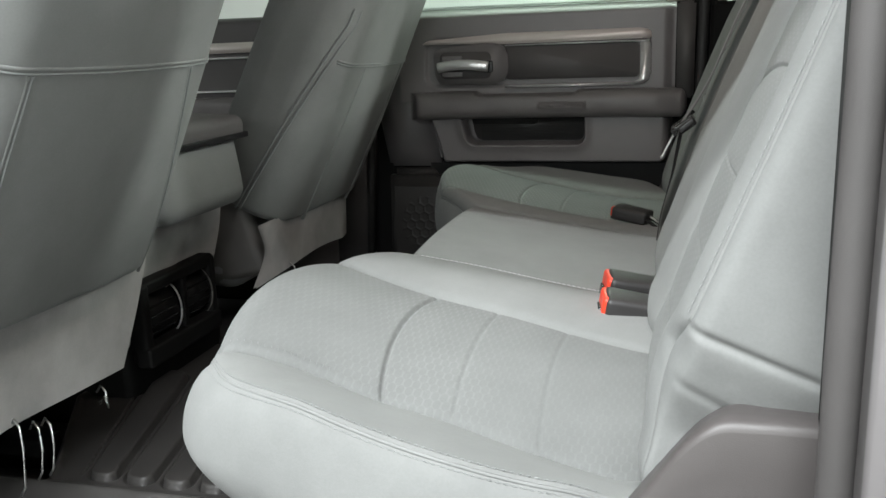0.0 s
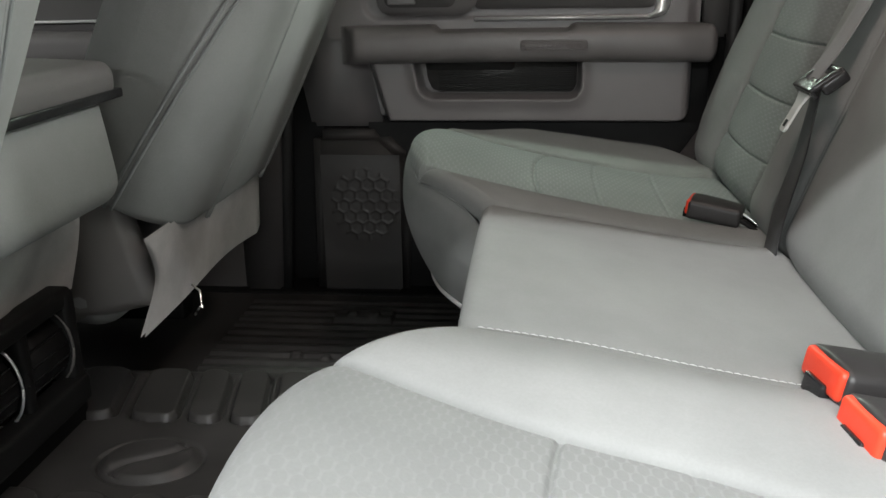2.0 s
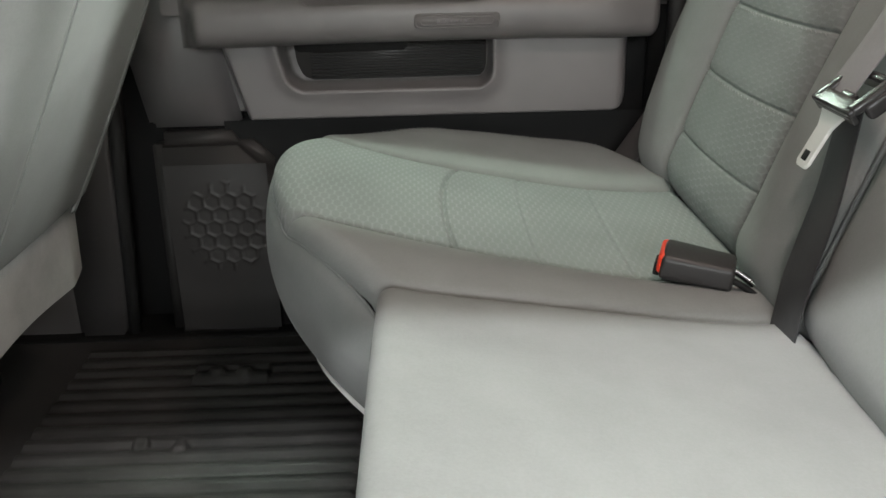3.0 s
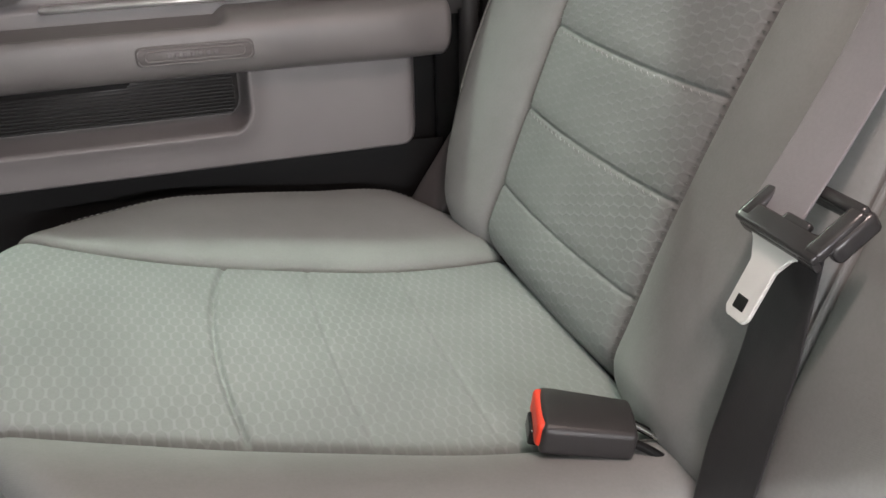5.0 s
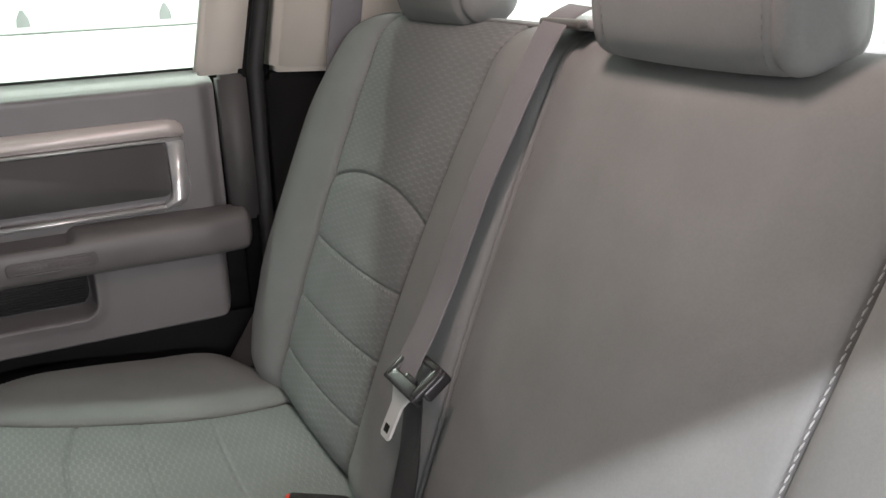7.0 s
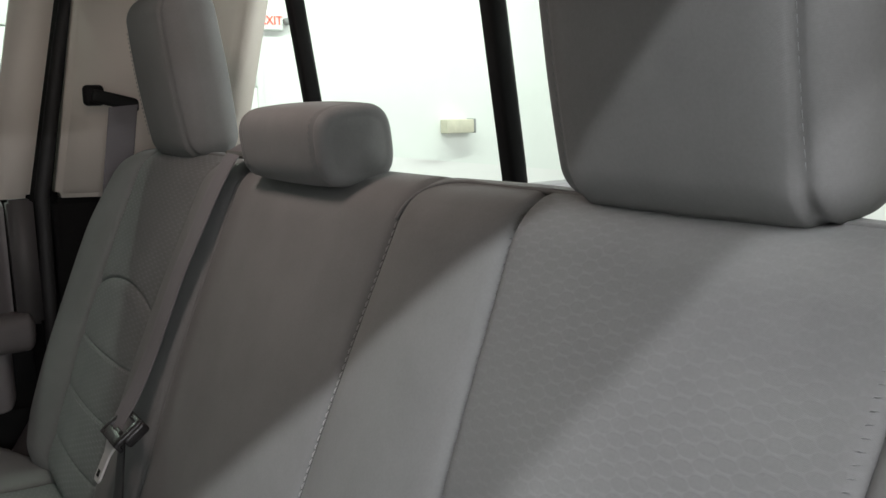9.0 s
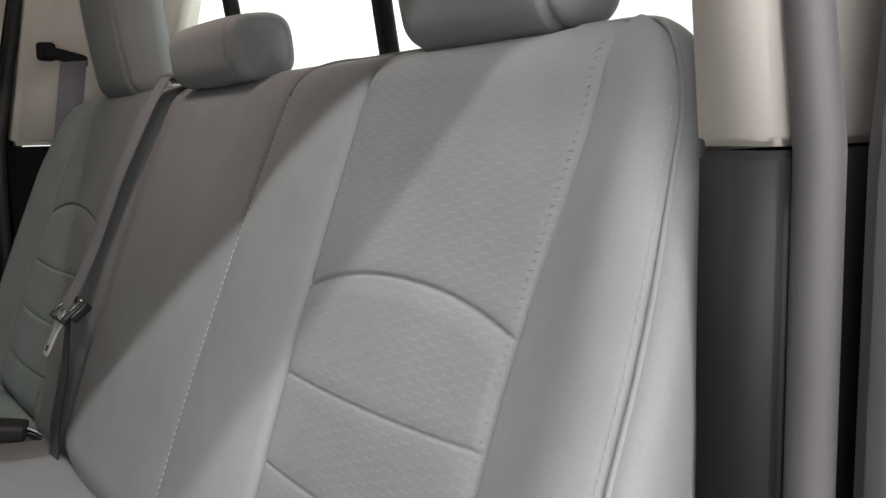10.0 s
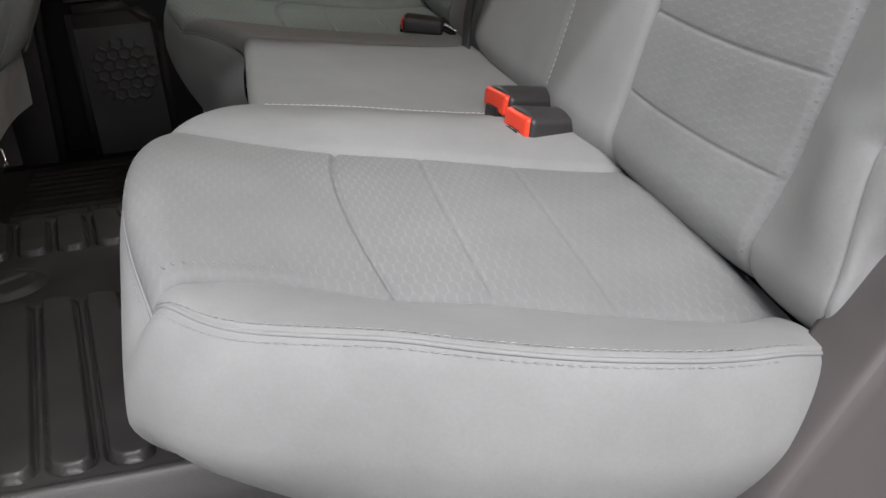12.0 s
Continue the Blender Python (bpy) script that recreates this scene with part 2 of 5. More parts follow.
def rbox(size, r, at=(0, 0, 0), rot=(0, 0, 0), n=5, crown=(0, 0, 0), taper=None, mid=None):
    """Vertices and faces of a box with rounded edges; crown swells the faces, taper(p) bends it."""
    h = np.array(size) / 2.0
    r = min(r, h.min() * 0.98)
    verts, faces, index = [], [], {}

    def key(p):
        k = tuple(np.round(p, 6))
        if k not in index:
            index[k] = len(verts)
            verts.append(np.array(p))
        return index[k]

    ticks = np.array(sorted(set(round(float(k), 5) for k in list(-1 + 0.18 * (1 - np.cos(np.linspace(0, 1, n) * np.pi / 2))) + list(np.linspace(-0.82, 0.82, mid or n)) + list(1 - 0.18 * (1 - np.cos(np.linspace(0, 1, n) * np.pi / 2))))))
    for ax in range(3):
        for sg in (-1, 1):
            b, c = (ax + 1) % 3, (ax + 2) % 3
            ids = []
            for tb in ticks:
                row = []
                for tc in ticks:
                    p = np.zeros(3)
                    p[ax], p[b], p[c] = sg, tb, tc
                    row.append(key(p))
                ids.append(row)
            for j in range(len(ticks) - 1):
                for k in range(len(ticks) - 1):
                    f = (ids[j][k], ids[j + 1][k], ids[j + 1][k + 1], ids[j][k + 1])
                    faces.append(f if sg > 0 else f[::-1])
    p = np.array(verts)
    t = np.where(np.abs(p) > 0.82, np.sign(p) * (h - r + r * (np.abs(p) - 0.82) / 0.18), p / 0.82 * (h - r))
    q = np.clip(t, -(h - r), h - r)
    d = t - q
    # directions over the rounded zone
    ang = d / r
    out = np.tan(np.clip(ang, -1, 1) * np.pi / 4)
    ln = np.linalg.norm(out, axis=1, keepdims=True)
    v = q + r * out / np.maximum(ln, 1e-9)
    for ax in range(3):
        if crown[ax]:
            b, c = (ax + 1) % 3, (ax + 2) % 3
            v[:, ax] += np.sign(v[:, ax]) * crown[ax] * (np.abs(v[:, ax]) / h[ax]) * (1 - (v[:, b] / h[b]) ** 2) * (1 - (v[:, c] / h[c]) ** 2)
    if taper:
        v = taper(v)
    m = np.array(pose(0, 0, 0, *rot).to_3x3())
    return v @ m.T + np.array(at), faces


def box_part(name, size, r, at, mat, parent=None, label="", rot=(0, 0, 0), n=4, crown=(0, 0, 0), taper=None):
    v, f = rbox(size, r, at, rot, n, crown, taper)
    uv = np.stack([v[:, 0] + v[:, 2] * 0.3, v[:, 1] + v[:, 2] * 0.7], axis=1)
    return mesh_ob(name, v, f, mat, parent, label, uv)


def tube_pts(path, r, sides=8, r2=None):
    """A tube along a path of points (n, 3)."""
    path = np.asarray(path, dtype=float)
    t = np.gradient(path, axis=0)
    t /= np.maximum(np.linalg.norm(t, axis=1, keepdims=True), 1e-9)
    ref = np.array([0.0, 0.0, 1.0]) if abs(t[:, 2]).mean() < 0.8 else np.array([1.0, 0.0, 0.0])
    a = np.cross(t, ref)
    a /= np.maximum(np.linalg.norm(a, axis=1, keepdims=True), 1e-9)
    b = np.cross(t, a)
    ang = np.linspace(0, 2 * np.pi, sides, endpoint=False)
    return path[:, None, :] + r * np.cos(ang)[None, :, None] * a[:, None, :] + (r2 or r) * np.sin(ang)[None, :, None] * b[:, None, :]


def tube(name, path, r, mat, parent=None, label="", sides=8, r2=None):
    P = tube_pts(path, r, sides, r2)
    nv, nu = P.shape[:2]
    i = np.arange(nv * nu).reshape(nv, nu)
    j = np.concatenate([i, i[:, :1]], axis=1)
    q = [tuple(map(int, f)) for f in np.stack([j[:-1, :-1], j[:-1, 1:], j[1:, 1:], j[1:, :-1]], axis=-1).reshape(-1, 4)]
    q += [tuple(map(int, i[0][::-1])), tuple(map(int, i[-1]))]
    uv = np.stack(np.meshgrid(np.linspace(0, 0.02, nu), np.linspace(0, 0.3, nv)), axis=-1).reshape(-1, 2)
    return mesh_ob(name, P.reshape(-1, 3), q, mat, parent, label, uv)


def stitches(name, path, lift, mat, parent, length=0.0042, gap=0.0024, r=0.00075, slant=0.0, label=""):
    """A row of short threads along a path of points, each proud of the cloth by lift (one vector a point)."""
    path = np.asarray(path, dtype=float)
    lift = np.broadcast_to(np.asarray(lift, dtype=float), path.shape)
    seg = np.linalg.norm(np.diff(path, axis=0), axis=1)
    dist = np.concatenate([[0], np.cumsum(seg)])
    verts, faces = [], []
    s = 0.0
    while s + length < dist[-1]:
        ts = np.array([s, s + length * 0.5, s + length])
        c = np.stack([np.interp(ts, dist, path[:, k]) for k in range(3)], axis=1)
        l = np.stack([np.interp(ts, dist, lift[:, k]) for k in range(3)], axis=1)
        way = c[2] - c[0]
        way /= max(np.linalg.norm(way), 1e-9)
        up = l[1] / max(np.linalg.norm(l[1]), 1e-9)
        side = np.cross(way, up)
        c = c + l
        c[1] += up * 0.0004
        c[0] -= side * slant
        c[2] += side * slant
        base = len(verts)
        for k in range(3):
            rr = r * (0.5 if k != 1 else 1.0)
            for a in (0, 2.094, 4.189):
                verts.append(c[k] + rr * (math.cos(a) * up + math.sin(a) * side))
        for k in range(2):
            for a in range(3):
                b2 = (a + 1) % 3
                faces.append((base + 3 * k + a, base + 3 * k + b2, base + 3 * k + 3 + b2, base + 3 * k + 3 + a))
        s += length + gap
    ob = mesh_ob(name, verts, faces, mat, parent, label, np.zeros((len(verts), 2)))
    ob["kind"] = "stuff"
    return ob


def smooth01(x):
    x = np.clip(x, 0, 1)
    return x * x * (3 - 2 * x)


def easeline(x, xs, ys):
    """A smooth curve through a few points."""
    xs, ys = np.array(xs, float), np.array(ys, float)
    x = np.asarray(x, float)
    m = np.gradient(ys, xs)
    k = np.clip(np.searchsorted(xs, x) - 1, 0, len(xs) - 2)
    h = xs[k + 1] - xs[k]
    t = np.clip((x - xs[k]) / h, 0, 1)
    return (2 * t ** 3 - 3 * t ** 2 + 1) * ys[k] + (t ** 3 - 2 * t ** 2 + t) * h * m[k] + (-2 * t ** 3 + 3 * t ** 2) * ys[k + 1] + (t ** 3 - t ** 2) * h * m[k + 1]


# ---- the rear bench: backrests ----
BT, BN = np.array([0.367, 0.0, 0.930]), np.array([-0.930, 0.0, 0.367])   # up along the backrest, and out of it
S_LOW, S_TOP, R_LOW, R_TOP = -0.022, 0.431, 0.036, 0.055
S_PIPE = 0.488


def back_profile(s):
    """Place and outward direction on the backrest's middle line, by the length s along it from z = 0.5 m."""
    s = np.asarray(s, dtype=float)
    flat = np.array([0.0, 0.0, 0.5]) + np.clip(s, S_LOW, S_TOP)[..., None] * BT
    n = np.broadcast_to(BN, flat.shape).copy()
    up, dn = s > S_TOP, s < S_LOW
    a = np.where(up, np.minimum((s - S_TOP) / R_TOP, 2.15), 0.0)[..., None]
    b = np.where(dn, np.minimum((S_LOW - s) / R_LOW, 1.7), 0.0)[..., None]
    nu_ = BN * np.cos(a) + BT * np.sin(a)
    nd_ = BN * np.cos(b) - BT * np.sin(b)
    p = np.where(up[..., None], flat - BN * R_TOP + nu_ * R_TOP, flat)
    p = np.where(dn[..., None], flat - BN * R_LOW + nd_ * R_LOW, p)
    n = np.where(up[..., None], nu_, n)
    n = np.where(dn[..., None], nd_, n)
    return p, n


def rows_s(lo, hi, step=0.004):
    return np.linspace(lo, hi, max(4, int((hi - lo) / step)))


def outer_edge(s):
    return easeline(np.clip(s, -0.12, 0.56), (-0.12, -0.055, 0.0, 0.09, 0.22, 0.355, 0.42, 0.455, 0.482, 0.51, 0.56), (0.676, 0.690, 0.708, 0.733, 0.732, 0.717, 0.697, 0.672, 0.638, 0.606, 0.585))


def under_tuck(s):
    """1 below the tuck at the foot of the wide backrest's outer edge, 0 above it."""
    return 1 - smooth01((np.asarray(s) - 0.068) / 0.030)


def outer_edge_wide(s):
    s = np.asarray(s)
    upper = outer_edge(s) + (0.004 * smooth01((s - 0.15) / 0.1) - 0.003) * smooth01((0.455 - s) / 0.10)
    lower = 0.707 - 0.010 * smooth01((-0.02 - s) / 0.08)
    k = under_tuck(s)
    return upper * (1 - k) + lower * k


def seam_out(s):
    return np.full_like(np.asarray(s, dtype=float), 0.624)


def seam_in(s):
    return 0.358 - 0.022 * np.clip((s - 0.05) / 0.4, 0, 1.1) ** 1.3


def lumbar(s):
    return 0.006 * np.sin(np.clip((s - 0.0) / 0.45, 0, 1) * np.pi)


def groove(d, depth=0.0045, width=0.004):
    return -depth * np.exp(-(d / width) ** 2)


def back_strip(name, a0, a1, d0, d1, crown, s, m, mat, parent, nu=26, label="", extra=None, dip=0.0038):
    """One sewn panel of a backrest, from the seam a0(s) to the seam a1(s)."""
    u = 0.5 - 0.5 * np.cos(np.linspace(0, np.pi, nu))
    u = 0.6 * u + 0.4 * np.linspace(0, 1, nu)
    S, U = np.meshgrid(s, u, indexing="ij")
    A = a0(S) * (1 - U) + a1(S) * U
    width = np.abs(a1(S) - a0(S))
    D = d0(S) * (1 - U) + d1(S) * U + crown * (1 - np.abs(2 * U - 1) ** 2.4) * smooth01((S_PIPE - S) / 0.07 if crown > 0.003 else 1.0 + 0 * S)
    D += groove(U * width, dip, 0.005) + groove((1 - U) * width, dip, 0.005) + groove(U * width, 0.6 * dip, 0.0018) + groove((1 - U) * width, 0.6 * dip, 0.0018)
    if extra is not None:
        D += extra(S, U, A)
    p, n = back_profile(S)
    P = p + n * D[..., None]
    P[..., 1] = m * A
    uv = np.stack([A, S], axis=-1)
    return sheet(name, P, mat, parent, label, uv, flip=(m > 0))


def insert_relief(S, U, A, lines=(0.010, 0.088, 0.168), lift=0.004, deep=0.72):
    """Cross seams of a backrest insert: an arch above three gently bowed lines."""
    out = np.zeros_like(S)
    bow = 0.004 * (2 * U - 1) ** 2
    arch = 0.247 + 0.024 * (1 - np.abs(2 * U - 1) ** 2.2) + lift
    for k in lines:
        out += groove(S - k - bow, 0.0030 * deep, 0.0015) + groove(S - k - bow, 0.0020 * deep, 0.008)
    out += groove(S - arch, 0.0048 * deep, 0.0020) + groove(S - arch, 0.0022 * deep, 0.009)
    below = smooth01((arch - S) / 0.020)
    out *= smooth01(np.minimum(U, 1 - U) / 0.03)
    return out + 0.002 * smooth01(np.minimum(U, 1 - U) / 0.05) * below * smooth01((S + 0.06) / 0.05)


def path_on_back(a, s, m, d=0.0):
    p, n = back_profile(s)
    P = p + n * d
    P[:, 1] = m * a(s)
    return P, n


def wall_strip(name, edge, s, m, inward, depth, parent, mat=None, r=0.022, d0=None, crease="", swell=0.010):
    """The side of a backrest, turned over at the seam edge(s) and running rearwards."""
    k = np.linspace(0, 1, 22)
    phi = np.clip(k / 0.35, 0, 1) * np.pi / 2
    side = r * np.sin(phi)
    back = r * (1 - np.cos(phi)) + np.clip((k - 0.35) / 0.65, 0, 1) * depth
    S, K = np.meshgrid(s, k, indexing="ij")
    p, n = back_profile(S)
    slim = np.clip((S_TOP + 0.09 - S) / 0.10, 0.25, 1)
    base = d0(S) if d0 is not None else 0.0
    belly = swell * np.sin(np.clip((K - 0.3) / 0.7, 0, 1) * np.pi)
    P = p + n * (base - np.interp(K, k, back) * slim)[..., None]
    notch = 0.0
    if crease == "step":
        notch = (0.014 * smooth01((0.092 - S) / 0.014) + 0.020 * smooth01((0.080 - S) / 0.07)) * smooth01(K / 0.3)
    elif crease == "fold":
        notch = 0.0036 * np.exp(-((S - 0.094) / 0.0035) ** 2) * smooth01((K + 0.05) / 0.15) * (1 - 0.8 * smooth01((K - 0.7) / 0.3))
        notch += (0.008 - 0.023 * smooth01((S - 0.005) / 0.07)) * under_tuck(S) * smooth01(K / 0.35) - 0.003 * np.exp(-((S - 0.080) / 0.012) ** 2) * smooth01(K / 0.2)
        notch += 0.0016 * np.exp(-((S - 0.058 + 0.02 * K) / 0.004) ** 2) * smooth01((K - 0.12) / 0.2) * smooth01((0.75 - K) / 0.3)
    P[..., 1] = m * (edge(S) + inward * (np.interp(K, k, side) + belly - notch))
    return sheet(name, P, mat or M_CLOTH, parent, "", None, flip=(m * inward > 0))


def seat_back(m, parent, inner, inner_name, has_mid):
    """One outboard backrest on side m; inner(s) is where its inner panel ends."""
    s_all = rows_s(-0.11, S_TOP + R_TOP * 2.1, 0.0045)
    s_pan = rows_s(-0.11, S_PIPE, 0.0012)
    s_top = rows_s(S_PIPE, S_TOP + R_TOP * 2.1, 0.006)
    rim = outer_edge if m > 0 else outer_edge_wide
    edge_d = lambda S: (0.017 if m < 0 else 0.014) * smooth01((S + (0.03 if m < 0 else 0.08)) / 0.1) * smooth01((0.47 - S) / 0.16)
    flat_d = lambda S: lumbar(S)
    out_d = lambda S: lumbar(S) - (0.0 if m > 0 else 0.011) * smooth01((S + 0.05) / 0.1) * smooth01((S_PIPE - S) / 0.10)
    off = 0.032 if m > 0 else 0.0
    far_in = (lambda S: 0.021 * np.clip((S - 0.05) / 0.4, 0, 1.1) ** 1.3 - 0.008) if m > 0 else (lambda S: 0.0)
    s_in, s_out = (lambda S: seam_in(S) - off - far_in(S)), (lambda S: seam_out(S) - (off if m > 0 else 0.014 - 0.009 * smooth01((S - 0.2) / 0.25)))
    back_strip("insert", s_in, s_out, flat_d, out_d, 0.004, s_pan, m, M_INSERT if m > 0 else M_FADED, parent, 64, "dimpled grey cloth insert with stitched cross seams", insert_relief if m > 0 else lambda S, U, A: insert_relief(S, U, A, (0.016, 0.091, 0.168), -0.001, 0.48))
    wide_swell = lambda S, U, A: 0.012 * np.sin(np.pi * U ** 1.9) * smooth01((S + 0.06) / 0.1) * smooth01((0.48 - S) / 0.12) - 0.9 * groove(rim(S) - A, 0.0038, 0.005) * under_tuck(S)
    back_strip("bolster", s_out, rim, out_d, edge_d, 0.003 if m < 0 else 0.015, s_pan, m, M_CLOTH, parent, 40, "plain grey cloth side bolster", wide_swell if m < 0 else None)
    back_strip(inner_name, inner, s_in, flat_d, flat_d, 0.013, s_pan, m, M_CLOTH, parent, 26, "plain grey cloth inner bolster")
    back_strip("top_panel", inner, rim, flat_d, edge_d, 0.002, s_top, m, M_CLOTH, parent, 40, "plain grey cloth top panel", dip=0.001)
    if m > 0:
        wall_strip("side_panel", rim, s_all, m, 1, 0.115, parent, d0=edge_d, crease="step")
    else:
        wall_strip("side_panel", rim, rows_s(-0.11, S_TOP + R_TOP * 2.1, 0.0014), m, 1, 0.115, parent, d0=edge_d, crease="fold", r=0.014, swell=0.001)
    # piping along the top and down the outer edge
    aa = np.linspace(0.214 if has_mid else float(inner(np.array(0.48))) + 0.02, float(rim(np.array(S_PIPE))) - 0.02, 60)
    p, n = back_profile(np.full_like(aa, S_PIPE))
    P = p + n * (lumbar(S_PIPE) - 0.0005)
    P[:, 1] = m * aa
    if has_mid:
        th = np.linspace(0.0, np.pi / 2, 30)
        s_c, a_c = S_PIPE - 0.055 + 0.055 * np.sin(th), 0.190 + 0.055 * (1 - np.cos(th))
        pc, nc = back_profile(s_c)
        C = pc + nc * (lumbar(s_c) + 0.0005)[:, None]
        C[:, 1] = m * a_c
        P = np.concatenate([C, P[aa > 0.251]])
    s_d = np.linspace(S_PIPE, 0.07 if m > 0 else 0.097, 110)
    q, nq = back_profile(s_d)
    Q = q + nq * (edge_d(s_d) - 0.0005)[:, None]
    Q[:, 1] = m * rim(s_d)
    path = np.concatenate([P, Q[1:]])
    for _ in range(4):
        path[1:-1] = 0.25 * path[:-2] + 0.5 * path[1:-1] + 0.25 * path[2:]
    tube("piping", path, 0.0022, M_CLOTH, parent, "grey cloth piping", 6)
    s_t = np.linspace(0.06 if m > 0 else 0.10, 0.40, 120)
    P2, n2 = path_on_back(lambda s: rim(s) - 0.006, s_t, m)
    P2 = P2 + n2 * (edge_d(s_t) + 0.002)[:, None]
    stitches("stitching", P2, n2 * 0.0006, M_PTHREAD, parent, 0.0044, 0.0018, 0.0005)
    # gathered threads along the insert's outer seam
    s_g = np.linspace(-0.04, 0.46, 160)
    P3, n3 = path_on_back(s_out, s_g, m, 0.0)
    P3 += n3 * (out_d(s_g) - 0.0028)[:, None]
    stitches("stitching", P3 - np.array([0, m * 0.0060, 0]) + n3 * 0.0022, n3 * 0.0006, M_PTHREAD, parent, 0.0016, 0.0048, 0.0005 if m < 0 else 0.0007, 0.0028)
    P3, n3 = path_on_back(s_in, s_g, m, 0.0)
    P3 += n3 * (lumbar(s_g) - 0.0028)[:, None]
    stitches("stitching", P3 + np.array([0, m * 0.0035, 0]), n3 * 0.0006, M_DTHREAD, parent, 0.0016, 0.0050, 0.0008, 0.0025)
    if m > 0:
        for k in (0.088, 0.168):
            uu = np.linspace(0.06, 0.94, 90)
            sk = k - 0.0035 + 0.004 * (2 * uu - 1) ** 2
            ak = s_in(sk) * (1 - uu) + s_out(sk) * uu
            pk, nk = back_profile(sk)
            pk = pk + nk * (lumbar(sk) + 0.006 * (1 - np.abs(2 * uu - 1) ** 2.4) + 0.0004)[:, None]
            pk[:, 1] = m * ak
            stitches("gathered_seam", pk, nk * 0.0004, M_PTHREAD, parent, 0.0030, 0.0060, 0.0007, 0.0012, "pale gathered threads")
    # hard rear shell
    e, _ = back_profile(np.array([S_TOP + R_TOP * 2.1]))
    e = e[0]
    ys = np.linspace(float(inner(np.array(0.45))) - (0.4 if has_mid else 0.0), 0.69, 12)
    zz = np.linspace(0, 1, 10)
    P4 = np.zeros((10, 12, 3))
    P4[..., 0] = e[0] + 0.012 - (zz * 0.17 * (e[2] - 0.16) / (e[2] - 0.44))[:, None]
    P4[..., 2] = e[2] - (zz * (e[2] - 0.16))[:, None]
    P4[..., 1] = m * ys[None, :]
    sheet("rear_panel", P4, M_BLACK, parent, "black rear panel")


bench_back_wide = thing("bench_seatback", "wide grey cloth rear bench backrest with middle seat panel", "seat back", "rear bench backrests")
bench_back_far = thing("bench_seatback", "narrow grey cloth rear bench backrest beside the closed door", "seat back", "rear bench backrests")
mid_line = lambda s: 0.161 + 0.028 * np.clip((np.asarray(s) + 0.03) / 0.45, 0, 1)
SPLIT = 0.181
seat_back(-1, bench_back_wide, mid_line, "inner_bolster", True)
seat_back(1, bench_back_far, lambda s: SPLIT + 0.0006 + 0 * np.asarray(s), "inner_bolster", False)

# the middle panel, as part of the wide backrest
s_mid = rows_s(-0.11, S_TOP + R_TOP * 2.1, 0.0045)
back_strip("middle_panel", lambda S: -mid_line(S), lambda S: SPLIT - 0.0006 + 0 * S, lumbar, lambda S: lumbar(S) - 0.001, 0.012, s_mid, 1, M_CLOTH, bench_back_wide, 40, "plain grey cloth middle panel")
wall_strip("split_side", lambda S: SPLIT - 0.0006 + 0 * S, s_mid, 1, 1, 0.06, bench_back_wide, r=0.003, d0=lambda S: lumbar(S) - 0.001)
wall_strip("split_side", lambda S: SPLIT + 0.0006 + 0 * S, s_mid, 1, -1, 0.06, bench_back_far, r=0.003, d0=lumbar)
s_l = np.linspace(-0.05, S_PIPE - 0.050, 160)
P, n = path_on_back(mid_line, s_l, -1)
P += n * (lumbar(s_l) - 0.0015)[:, None]
stitches("stitching", P, n * 0.0006, M_THREAD, bench_back_wide, 0.0058, 0.0012, 0.0009, 0.0005, "pale twisted seam thread")

# ---- the rear bench: cushions ----
def z_top(x):
    return 0.440 + 0.29 * np.clip(-x, 0, 1) ** 2


C_V = np.linspace(0, 1, 330) ** 0.9


def curve_in(v):      # the insert's inner seam in plan (x, a)
    return np.stack([0.03 - 0.466 * v, easeline(v, (0, 0.116, 0.32, 0.455, 0.64, 0.75, 0.87, 1), (0.394, 0.378, 0.342, 0.322, 0.306, 0.294, 0.278, 0.262))], axis=-1)


def curve_out(v):     # the insert's outer seam
    return np.stack([0.03 - 0.450 * v, easeline(v, (0, 0.113, 0.227, 0.396, 0.51, 0.644, 0.80, 0.93, 1), (0.652, 0.641, 0.622, 0.596, 0.582, 0.575, 0.574, 0.586, 0.598))], axis=-1)


def curve_welt(v):    # the outer welt
    return np.stack([0.03 - 0.450 * v, easeline(v, (0, 0.06, 0.11, 0.18, 0.40, 0.61, 0.80, 0.92, 1), (0.684, 0.702, 0.722, 0.738, 0.744, 0.724, 0.685, 0.646, 0.602))], axis=-1)


def curve_mid(v):     # the seam towards the middle seat
    return np.stack([0.03 - 0.38 * v, easeline(v, (0, 0.5, 0.9, 1), (0.205, 0.192, 0.184, 0.186))], axis=-1)


def curve_mid_near(v):
    return np.stack([0.03 - 0.38 * v, easeline(v, (0, 0.5, 0.9, 1), (0.178, 0.178, 0.180, 0.186))], axis=-1)


def curve_in_far(v):
    return np.stack([0.03 - 0.474 * v, easeline(v, (0, 0.35, 0.63, 0.85, 1), (0.262, 0.276, 0.303, 0.325, 0.338))], axis=-1)


def curve_out_far(v):
    return np.stack([0.03 - 0.478 * v, easeline(v, (0, 0.45, 0.75, 1), (0.562, 0.571, 0.594, 0.630))], axis=-1)


def curve_welt_far(v):
    return np.stack([0.03 - 0.478 * v, easeline(v, (0, 0.095, 0.156, 0.20, 0.40, 0.61, 0.80, 0.92, 1), (0.700, 0.716, 0.745, 0.755, 0.749, 0.735, 0.712, 0.684, 0.636))], axis=-1)


def edge_roll(e, r):
    k = np.clip(1 - e / r, 0, 1)
    return -r * (1 - np.sqrt(np.clip(1 - k * k, 0, 1)))


